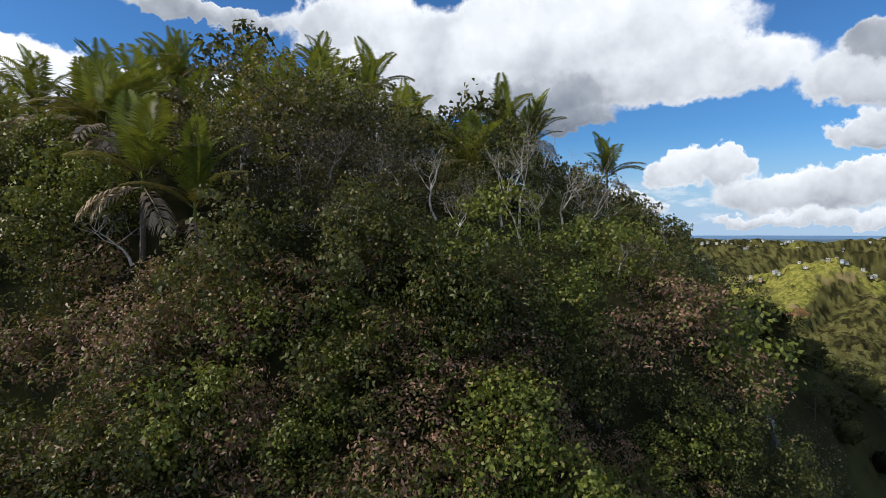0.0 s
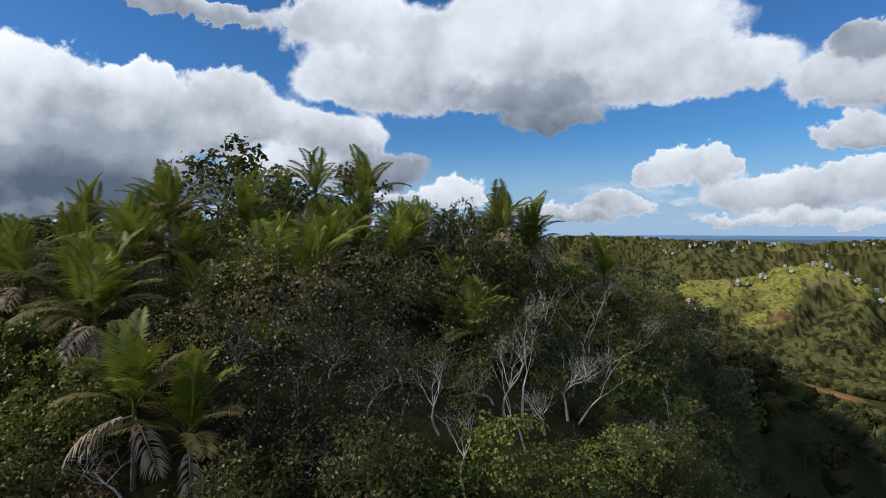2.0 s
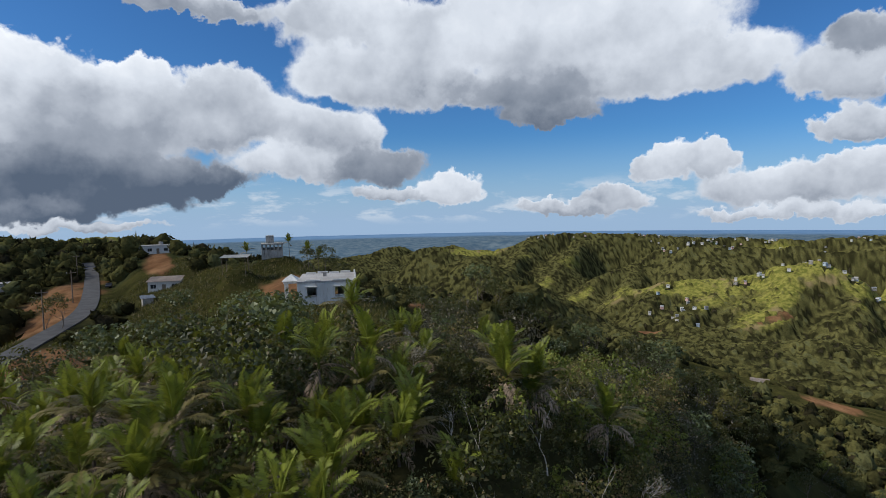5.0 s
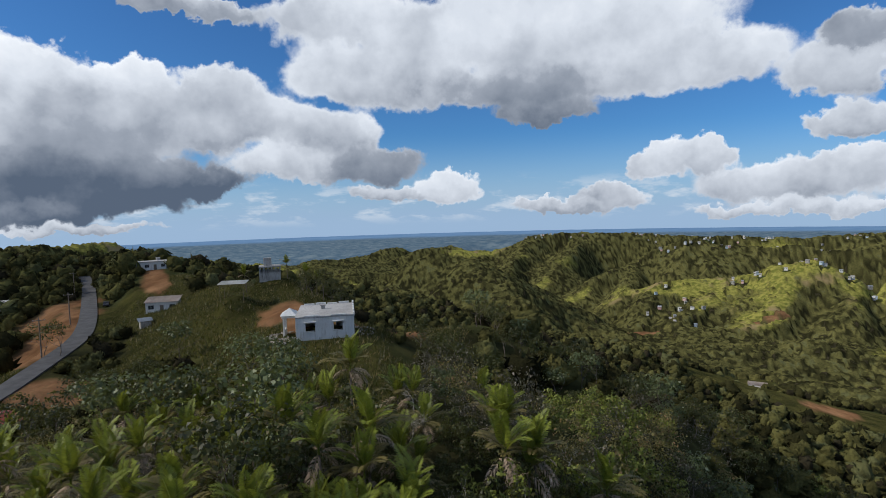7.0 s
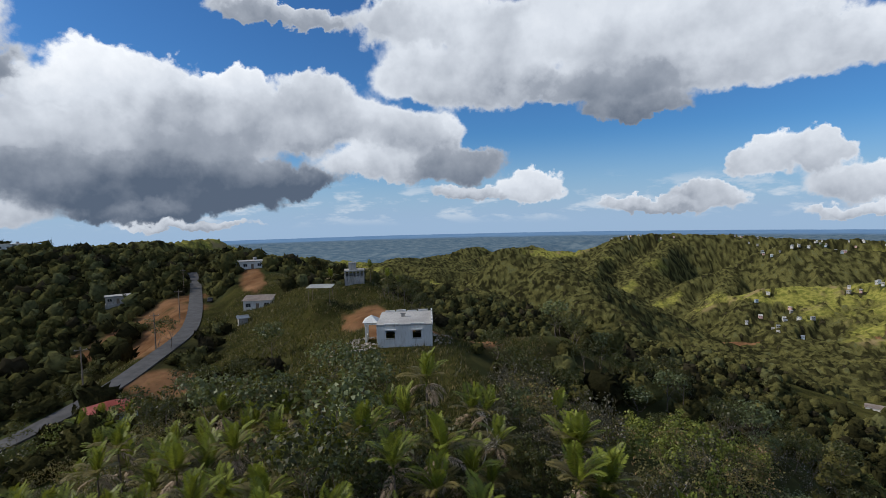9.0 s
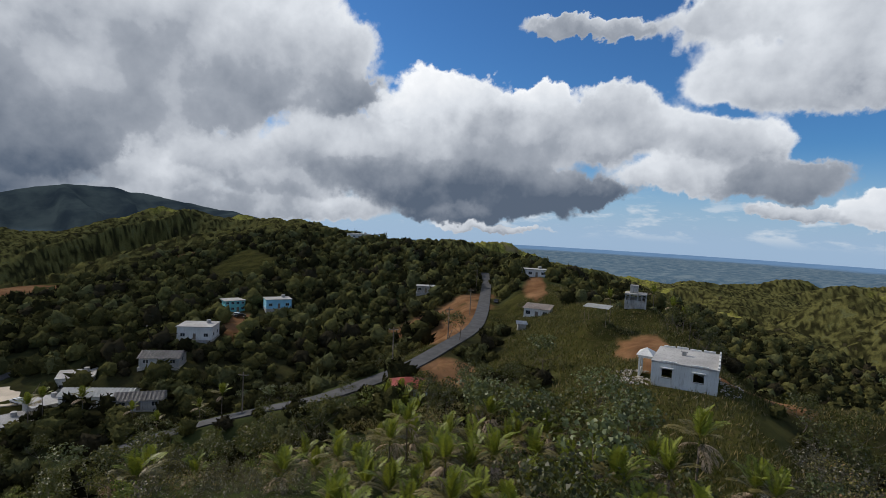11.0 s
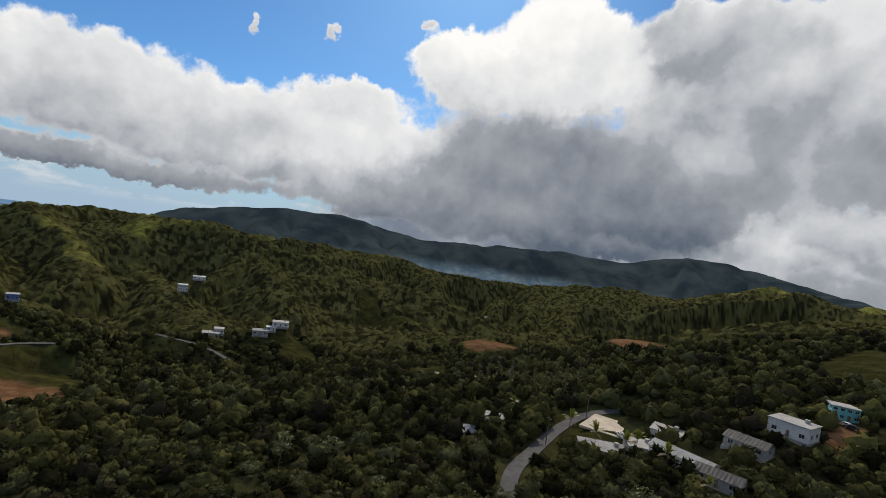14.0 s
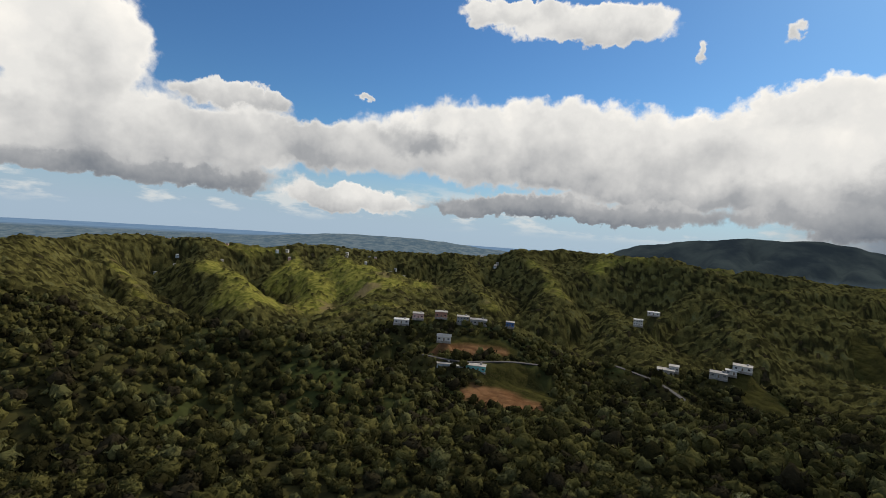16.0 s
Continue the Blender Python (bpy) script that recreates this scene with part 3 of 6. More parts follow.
site("small grey shed with a flat roof among palms", -157.5, 33.0, -28.6, 90, 7.0, 5.0, 2.6, "grey", "slabdark", "flat", 1, 1, group=VILLAGE)
site("white two-part house with parapet roof", -178.5, 42.5, -26.6, 70, 9.0, 8.5, 3.8, "white", "slab", "flat", 2, 2, group=VILLAGE)
site("open carport with a bright white roof", -206.0, 47.5, -28.9, 84, 6.0, 5.0, 2.5, "white", "pale", "shed", 1, 0, group=VILLAGE)
site("house with a wide dark weathered metal roof", -164.5, 61.0, -19.8, 52, 11.0, 7.0, 2.6, "grey", "dark", "gable", 2, 1, group=VILLAGE)
site("low house with a grey slab roof", -195.0, 58.0, -25.0, 60, 8.0, 6.5, 2.5, "grey", "slabdark", "flat", 2, 1, group=VILLAGE)
site("large white stepped concrete house", -178.0, 77.0, -16.2, 50, 11.0, 9.0, 4.2, "white", "slab", "flat", 2, 2, group=VILLAGE)
site("pale turquoise two-storey house with white trim", -207.0, 103.0, -14.2, 80, 8.0, 7.0, 4.6, "turquoise", "slab", "flat", 3, 2, group=VILLAGE)
site("sky-blue house with red-roofed porch", -193.5, 115.5, -11.8, 70, 10.0, 7.0, 3.6, "skyblue", "slab", "flat", 2, 1, group=VILLAGE)
site("white cottage with a pale metal roof", -240.0, 60.0, -27.6, 76, 7.0, 5.0, 2.8, "white", "pale", "gable", 1, 1, group=VILLAGE)
site("white-roofed cottage in the trees", -285.0, 34.5, -35.8, 66, 9.0, 6.0, 3.0, "white", "pale", "gable", 1, 1, group=VILLAGE)
site("tin-roofed shack at the edge of a meadow", -266.5, -50.5, -47.2, 101, 6.0, 4.0, 2.6, "white", "pale", "shed", 1, 0, group=VILLAGE)
site("grey house with a hipped metal roof in dark trees", -165.5, -20.5, -36.4, 112, 8.0, 6.5, 3.6, "white", "zinc", "hip", 2, 1, group=VILLAGE)
site("white bungalow with a pale flat roof", -181.5, -14.0, -35.0, 88, 9.0, 5.0, 2.8, "white", "pale", "shed", 1, 1, group=VILLAGE)
site("bungalow with a long pale metal roof", -192.0, -3.5, -35.0, 120, 9.5, 6.0, 2.8, "white", "pale", "gable", 1, 1, group=VILLAGE)
site("white-walled house between tall pines", -255.0, -27.5, -43.6, 95, 13.0, 7.0, 4.2, "white", "pale", "flat", 3, 1, group=VILLAGE)
site("white flat-roofed house on the crest", -312, 252, 11.0, 51, 18, 8, 3.4, "white", "slab", "flat", 4, 1, group=HILL)
site("pale house below the crest", -318, 209, 2.4, 57, 12, 8, 3.2, "white", "slab", "flat", 2, 1, group=HILL)
site("white two-storey house on the crest", -365, 210, 1.0, 60, 9, 8, 5.0, "white", "slab", "flat", 3, 2, group=HILL)
site("small white house on the crest", -376, 190, 0.4, 63, 9, 7, 3.6, "white", "pale", "gable", 2, 1, group=HILL)
site("grey house on pillars by the wood", -207, 219, -6.8, 43, 9, 7, 3.2, "grey", "slab", "flat", 2, 1, group=HILL)
site("white cabin by the wood", -198, 228, -7.0, 41, 6, 5, 2.6, "white", "pale", "gable", 1, 1, group=HILL)
site("pale blue two-part house above the field", -175, -286, -68.4, 150, 10.0, 7.0, 3.6, "paleblue", "slab", "flat", 3, 1, group=FARM)
site("bright turquoise long house above the field", -191.5, -273.5, -67.4, 142, 12.5, 6.5, 3.4, "turquoise", "slab", "flat", 3, 1, group=FARM)
site("white link building between two houses", -182.5, -279.5, -68.2, 147, 5.0, 5.0, 2.8, "white", "pale", "flat", 1, 1, group=FARM)
site("white house with metal roof on the middle track", -193.5, -321, -58.8, 150, 10.0, 7.0, 3.0, "white", "zinc", "gable", 2, 1, group=FARM)
site("low white house at the end of the row", -182.5, -372, -56.4, 155, 12.0, 7.0, 3.0, "white", "pale", "flat", 2, 1, group=FARM)
site("pink house in the row on the spur", -201.5, -380, -54.2, 153, 9.0, 8.0, 3.8, "pink", "slab", "flat", 2, 1, group=FARM)
site("red-brown house in the row on the spur", -218.5, -371, -52.0, 150, 10.0, 8.0, 4.2, "brick", "slab", "flat", 2, 1, group=FARM)
site("grey two-storey house in the row on the spur", -234, -361, -55.6, 148, 10.0, 8.0, 5.4, "grey", "slab", "flat", 3, 2, group=FARM)
site("long grey flat-roofed house on the spur", -245, -354, -55.4, 146, 14.0, 8.0, 3.6, "grey", "slabdark", "flat", 4, 1, group=FARM)
site("deep blue cabin at the end of the lane", -272, -346, -56.6, 142, 7.0, 6.0, 3.4, "deepblue", "slab", "flat", 2, 1, group=FARM)
site("white two-storey house on a bright lawn", -469, -377, -68.8, 129, 9.5, 7.0, 6.0, "white", "pale", "flat", 3, 1, group=FARM)
site("white roof among the trees on the far slope", -509.5, -390, -61.0, 128, 13.0, 7.0, 3.0, "white", "pale", "flat", 2, 1, group=FARM)
site("grey flat-roofed house beside the lane", -347, -248, -74.4, 126, 12.0, 8.0, 3.2, "grey", "slab", "flat", 2, 1, group=FARM)
site("white wing of the house beside the lane", -355, -247, -72.4, 125, 7.0, 7.0, 3.4, "white", "slab", "flat", 2, 1, group=FARM)
site("dark-roofed house on the wooded spur", -354, -211, -66.4, 122, 11.0, 8.0, 3.0, "grey", "slabdark", "flat", 2, 1, group=FARM)
site("white garage on the wooded spur", -362, -207, -64.0, 120, 7.0, 5.0, 2.6, "white", "pale", "flat", 1, 1, group=FARM)
site("white house with slab roof on the wooded spur", -370, -204, -61.0, 119, 12.0, 8.0, 3.2, "white", "slab", "flat", 2, 1, group=FARM)
site("grey-roofed farmhouse in the valley", 176.5, 368, -105.4, -26, 12.0, 8.0, 3.2, "grey", "zinc", "gable", 2, 1, group="valley farm")
site("pale blue farm shed in the valley", 191.5, 353, -106.0, -40, 8.0, 9.0, 3.4, "paleblue", "zinc", "gable", 1, 1, group="valley farm")
site("white farm building with rust-streaked roof", 199, 362, -103.2, -29, 11.0, 7.0, 3.2, "white", "rust", "gable", 2, 1, group="valley farm")
site("grey-roofed shelter on the valley shoulder", 68.5, 418, -89.4, -10, 10.0, 6.0, 3.0, "grey", "zinc", "gable", 1, 0, group="valley farm")
pad(-24.2, 82.6, 5.2, 9.5)
pad(-47.3, 125.6, 9.0, 5)
pad(-49.6, 107.4, 7.6, 4)
pad(-185.5, 26.3, -27.9, 13)
pad(-77.5, 91, -5.6, 5)
pad(-423.1, 79.5, -30.8, 40)
pad(-437.6, -45.0, -55.2, 26)


def build_ground():
    az = np.concatenate([np.linspace(-58, 200, 760, endpoint=False), np.linspace(200, 302, 70, endpoint=False)])
    rr = np.concatenate([[0.02], np.geomspace(2.5, 4880, 310)])
    A, Rr = np.meshgrid(np.radians(az), rr)
    x, y = (-np.sin(A) * Rr).ravel() - 2.0, (np.cos(A) * Rr).ravel() + 1.0
    z = land(x, y)
    # under the far woods the ground lies below the crowns
    bare = cover(x, y, "grass") + cover(x, y, "soil") > 0.1
    for px, py, pz, w in PADS:
        bare |= np.hypot(x - px, y - py) < w + 10
    for line in ROADLINES:
        bare |= seg_dist(x, y, line[::2])[0] < 14
    r = np.hypot(x, y)
    z = np.where(bare | (r > 1950), z, z - 5.0 * np.clip((r - 420) / 60, 0, 1))
    n = len(az)
    i, j = np.meshgrid(np.arange(0, len(rr) - 1), np.arange(n), indexing="ij")
    a, b = (i * n + j).ravel(), (i * n + (j + 1) % n).ravel()
    faces = np.stack([a, a + n, b + n, b], 1)
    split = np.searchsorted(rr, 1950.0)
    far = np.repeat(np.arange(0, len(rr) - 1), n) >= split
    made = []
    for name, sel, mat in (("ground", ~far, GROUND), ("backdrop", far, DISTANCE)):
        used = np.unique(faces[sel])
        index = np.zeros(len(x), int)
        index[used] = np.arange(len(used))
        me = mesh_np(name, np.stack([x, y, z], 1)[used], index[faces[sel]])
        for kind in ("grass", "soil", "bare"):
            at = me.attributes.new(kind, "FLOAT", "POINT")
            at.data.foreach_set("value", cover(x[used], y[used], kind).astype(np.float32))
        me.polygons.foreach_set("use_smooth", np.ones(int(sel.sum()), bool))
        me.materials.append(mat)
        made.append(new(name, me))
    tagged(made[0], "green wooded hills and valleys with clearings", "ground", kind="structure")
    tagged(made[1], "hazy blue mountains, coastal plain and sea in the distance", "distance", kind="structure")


def mesh_np(name, verts, faces):
    """A mesh from arrays: verts n x 3, faces m x 3 or m x 4."""
    me = bpy.data.meshes.new(name)
    k = faces.shape[1]
    me.vertices.add(len(verts))
    me.vertices.foreach_set("co", np.ascontiguousarray(verts, np.float32).ravel())
    me.loops.add(len(faces) * k)
    me.loops.foreach_set("vertex_index", np.ascontiguousarray(faces, np.int32).ravel())
    me.polygons.add(len(faces))
    me.polygons.foreach_set("loop_start", np.arange(0, len(faces) * k, k, dtype=np.int32))
    me.update(calc_edges=True)
    return me


def ground_material(n, m):
    p = position(n)
    def at(name):
        a = n.node("ShaderNodeAttribute")
        a.attribute_name = name
        return a.outputs["Fac"]
    big, mid, fine = n.noise(p, 0.012, 5.0), n.noise(p, 0.09, 6.0, 0.65), n.noise(p, 1.3, 6.0, 0.7)
    crown = n.node("ShaderNodeTexVoronoi", Vector=p, Scale=0.14)
    wood = n.mix(n.ramp(mid, 0.3, 0.7), (0.026, 0.025, 0.013), (0.07, 0.068, 0.027))
    wood = n.mix(n.ramp(big, 0.45, 0.65), wood, (0.06, 0.076, 0.027))
    grass = n.mix(n.ramp(mid, 0.35, 0.68), (0.024, 0.028, 0.009), (0.07, 0.068, 0.02))
    grass = n.mix(n.ramp(fine, 0.45, 0.7), grass, (0.085, 0.07, 0.03))
    soil = n.mix(n.ramp(mid, 0.3, 0.7), (0.15, 0.075, 0.036), (0.3, 0.165, 0.085))
    soil = n.mix(n.ramp(fine, 0.55, 0.75), soil, (0.11, 0.1, 0.045))
    bare = n.mix(n.ramp(fine, 0.3, 0.7), (0.34, 0.3, 0.23), (0.5, 0.45, 0.36))
    col = n.mix(at("grass"), wood, grass)
    col = n.mix(at("soil"), col, soil)
    col = n.mix(at("bare"), col, bare)
    bump = n.node("ShaderNodeBump", Strength=0.6, Distance=0.3, Height=fine).outputs[0]
    bump = n.node("ShaderNodeBump", Strength=0.5, Distance=3.0, Height=n.math("SUBTRACT", 1.0, crown.outputs["Distance"]), Normal=bump).outputs[0]
    finish(n, n.node("ShaderNodeBsdfDiffuse", Color=col, Roughness=0.6, Normal=bump).outputs[0])


GROUND = material("ground", ground_material)


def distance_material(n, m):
    """Far land with the haze of the air put into its colour: blue-grey, the plain paler, then the sea."""
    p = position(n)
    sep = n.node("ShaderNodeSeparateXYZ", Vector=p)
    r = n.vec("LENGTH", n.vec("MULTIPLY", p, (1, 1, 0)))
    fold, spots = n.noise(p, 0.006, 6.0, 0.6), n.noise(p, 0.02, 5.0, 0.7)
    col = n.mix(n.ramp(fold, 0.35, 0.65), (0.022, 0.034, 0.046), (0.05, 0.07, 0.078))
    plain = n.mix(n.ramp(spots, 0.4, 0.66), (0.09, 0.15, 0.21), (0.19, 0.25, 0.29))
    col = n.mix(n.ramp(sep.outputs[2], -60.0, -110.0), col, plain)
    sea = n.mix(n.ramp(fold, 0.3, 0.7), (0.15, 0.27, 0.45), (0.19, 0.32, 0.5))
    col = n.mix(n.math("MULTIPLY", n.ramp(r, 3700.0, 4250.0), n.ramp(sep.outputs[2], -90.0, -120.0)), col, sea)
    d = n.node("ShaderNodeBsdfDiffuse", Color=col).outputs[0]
    # the land also glows in that colour, for light scattered by the air
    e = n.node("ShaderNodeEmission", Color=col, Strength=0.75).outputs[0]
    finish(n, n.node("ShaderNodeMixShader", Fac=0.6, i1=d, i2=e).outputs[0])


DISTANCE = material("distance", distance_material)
build_ground()

# ---------------------------------------------------------------- built things
ASPHALT = solid("asphalt", (0.06, 0.06, 0.063), 0.95, 3.0, 0.35, 0.3)
PAINT = {
    "white": solid("white_paint", (0.62, 0.62, 0.6), 0.75, 2.5, 0.14, 0.2, stain=(0.42, 0.4, 0.36)),
    "grey": solid("grey_render", (0.34, 0.34, 0.33), 0.85, 2.5, 0.2, 0.2, stain=(0.18, 0.18, 0.17)),
    "concrete": solid("raw_concrete", (0.36, 0.345, 0.32), 0.9, 3.0, 0.3, 0.4, stain=(0.13, 0.125, 0.115)),
    "paleblue": solid("pale_blue_paint", (0.42, 0.52, 0.6), 0.75, 2.5, 0.15, 0.2, stain=(0.3, 0.33, 0.35)),
    "turquoise": solid("turquoise_paint", (0.16, 0.5, 0.52), 0.7, 2.5, 0.15, 0.2),
    "skyblue": solid("sky_blue_paint", (0.22, 0.5, 0.66), 0.7, 2.5, 0.15, 0.2),
    "deepblue": solid("deep_blue_paint", (0.06, 0.16, 0.42), 0.7, 2.5, 0.15, 0.2),
    "pink": solid("pink_paint", (0.6, 0.4, 0.36), 0.75, 2.5, 0.15, 0.2),
    "brick": solid("red_brown_paint", (0.4, 0.2, 0.15), 0.8, 2.5, 0.2, 0.2),
}
ROOF = {
    "slab": solid("roof_slab", (0.38, 0.37, 0.355), 0.85, 1.4, 0.3, 0.3, stain=(0.22, 0.215, 0.21)),
    "slabdark": solid("stained_roof_slab", (0.24, 0.24, 0.245), 0.85, 1.4, 0.4, 0.3, stain=(0.42, 0.42, 0.42)),
    "pale": solid("pale_metal_roof", (0.6, 0.61, 0.6), 0.75, 1.6, 0.2, 0.1, 0.0, stain=(0.45, 0.43, 0.4)),
    "zinc": solid("zinc_roof", (0.42, 0.46, 0.5), 0.4, 1.6, 0.2, 0.1, 0.5, stain=(0.3, 0.24, 0.18)),
    "dark": solid("dark_metal_roof", (0.12, 0.12, 0.13), 0.6, 1.6, 0.35, 0.1, 0.2, stain=(0.25, 0.24, 0.23)),
    "rust": solid("rusty_roof", (0.5, 0.43, 0.38), 0.6, 1.6, 0.3, 0.1, 0.2, stain=(0.26, 0.13, 0.07)),
    "red": solid("red_metal_roof", (0.5, 0.11, 0.085), 0.45, 1.6, 0.18, 0.1, 0.1, stain=(0.38, 0.09, 0.07)),
}
DARK = solid("dark_interior", (0.02, 0.02, 0.022), 0.6, 4, 0.2, 0.05)
FRAME = solid("window_frame", (0.5, 0.5, 0.5), 0.5, 6, 0.1, 0.05, 0.3)
CLAYRUBBLE = solid("rubble", (0.4, 0.36, 0.32), 0.95, 4, 0.4, 0.5)
TIMBER = solid("weathered_timber", (0.2, 0.16, 0.12), 0.9, 14, 0.35, 0.4)
RUBBER = solid("rubber", (0.02, 0.02, 0.02), 0.8, 10, 0.2, 0.1)
LIME = solid("limestone", (0.33, 0.31, 0.29), 0.95, 1.2, 0.45, 0.9, stain=(0.12, 0.11, 0.1))


def glass(n, m):
    s = n.node("ShaderNodeBsdfPrincipled", Base_Color=(0.03, 0.035, 0.04, 1), Roughness=0.08)
    finish(n, s.outputs[0])


GLASS = material("window_glass", glass)


def box(bm, x0, x1, y0, y1, z0, z1):
    v = [bm.verts.new((x, y, z)) for z in (z0, z1) for x, y in ((x0, y0), (x1, y0), (x1, y1), (x0, y1))]
    for f in ((3, 2, 1, 0), (4, 5, 6, 7), (0, 1, 5, 4), (1, 2, 6, 5), (2, 3, 7, 6), (3, 0, 4, 7)):
        bm.faces.new([v[i] for i in f])
    return v


def prism(bm, ring, z0, z1):
    a, b = [bm.verts.new((x, y, z0)) for x, y in ring], [bm.verts.new((x, y, z1)) for x, y in ring]
    n = len(ring)
    bm.faces.new(a[::-1])
    bm.faces.new(b)
    for i in range(n):
        bm.faces.new((a[i], a[(i + 1) % n], b[(i + 1) % n], b[i]))


def rod(bm, p, q, r0, r1, n=5):
    """A tapered bar from p to q."""
    p, q = Vector(p), Vector(q)
    d = (q - p).normalized()
    u = d.orthogonal().normalized()
    w = d.cross(u)
    rings = []
    for c, r in ((p, r0), (q, r1)):
        rings.append([bm.verts.new(c + (u * math.cos(a) + w * math.sin(a)) * r) for a in (2 * math.pi * i / n for i in range(n))])
    for i in range(n):
        bm.faces.new((rings[0][i], rings[0][(i + 1) % n], rings[1][(i + 1) % n], rings[1][i]))
    bm.faces.new(rings[0][::-1])
    bm.faces.new(rings[1])


def part(name, bm, mat, parent, label="", at=None, bevel=0.0):
    """Links a bmesh as one mesh object under a thing or a part."""
    if bevel:
        bmesh.ops.bevel(bm, geom=bm.edges[:], offset=bevel, segments=1, affect="EDGES", clamp_overlap=True)
    me = bpy.data.meshes.new(name)
    bm.to_mesh(me)
    bm.free()
    me.materials.append(mat)
    ob = new(name, me)
    if parent:
        ob.parent = parent
    if at:
        ob.matrix_basis = at
    if label:
        ob["label"] = label
    return ob


def thing(name, label, category, m, group=""):
    ob = new(name)
    ob.empty_display_size = 0.3
    ob.matrix_basis = m
    return tagged(ob, label, category, group)


def wall_mesh(w, h, t, holes):
    """A wall along x, standing on z = 0, its outer face at y = 0, with openings cut through."""
    bm = bmesh.new()
    us = sorted({0.0, w, *[u for o in holes for u in o[:2]]})
    vs = sorted({0.0, h, *[v for o in holes for v in o[2:]]})
    for a, b in zip(us, us[1:]):
        start = None
        for c, d in zip(vs, vs[1:]):
            mu, mv = (a + b) / 2, (c + d) / 2
            open_ = any(o[0] < mu < o[1] and o[2] < mv < o[3] for o in holes)
            if not open_:
                box(bm, a, b, 0, t, c, d)
    bmesh.ops.remove_doubles(bm, verts=bm.verts[:], dist=0.001)
    return bm


def window(parent, u0, u1, v0, v1, m, glazed=True):
    bm = bmesh.new()
    e = 0.07
    for a, b, c, d in ((u0, u1, v0, v0 + e), (u0, u1, v1 - e, v1), (u0, u0 + e, v0 + e, v1 - e), (u1 - e, u1, v0 + e, v1 - e), ((u0 + u1) / 2 - 0.03, (u0 + u1) / 2 + 0.03, v0 + e, v1 - e)):
        box(bm, a, b, 0.06, 0.12, c, d)
    w = part("window", bm, FRAME, parent, at=m)
    bm = bmesh.new()
    box(bm, u0 + e, u1 - e, 0.085, 0.1, v0 + e, v1 - e)
    part("pane", bm, GLASS, w)
    return w


def roof_mesh(shape, w, d, h, over, rise):
    bm = bmesh.new()
    x0, x1, y0, y1 = -w / 2 - over, w / 2 + over, -d / 2 - over, d / 2 + over
    t = 0.14
    if shape == "flat":
        box(bm, x0, x1, y0, y1, h, h + 0.2)
        bmesh.ops.bevel(bm, geom=bm.edges[:], offset=0.03, segments=1, affect="EDGES")
        return bm
    if shape in ("shed", "gable"):
        # one corrugated sheet, folded at the ridge
        line = [(y0, h), (y1, h + rise * 0.6)] if shape == "shed" else [(y0, h), (0, h + rise), (y1, h)]
        n = max(6, int(w / 0.45))
        cols = [[bm.verts.new((x0 + (x1 - x0) * i / n, y, z + 0.06 * (i % 2))) for y, z in line] for i in range(n + 1)]
        for p, q in zip(cols, cols[1:]):
            for j in range(len(line) - 1):
                bm.faces.new((p[j], q[j], q[j + 1], p[j + 1]))
        bmesh.ops.solidify(bm, geom=bm.faces[:], thickness=t)
        return bm
    k = d / 2 if w > d * 1.1 else w / 2 - 0.02
    ring = [(x0, y0, h), (x1, y0, h), (x1, y1, h), (x0, y1, h), (x0 + k, 0, h + rise), (x1 - k, 0, h + rise)]
    quads = [(0, 1, 5, 4), (1, 2, 5), (2, 3, 4, 5), (3, 0, 4)]
    v = [bm.verts.new(p) for p in ring]
    for q in quads:
        bm.faces.new([v[i] for i in q])
    bmesh.ops.solidify(bm, geom=bm.faces[:], thickness=t)
    return bm


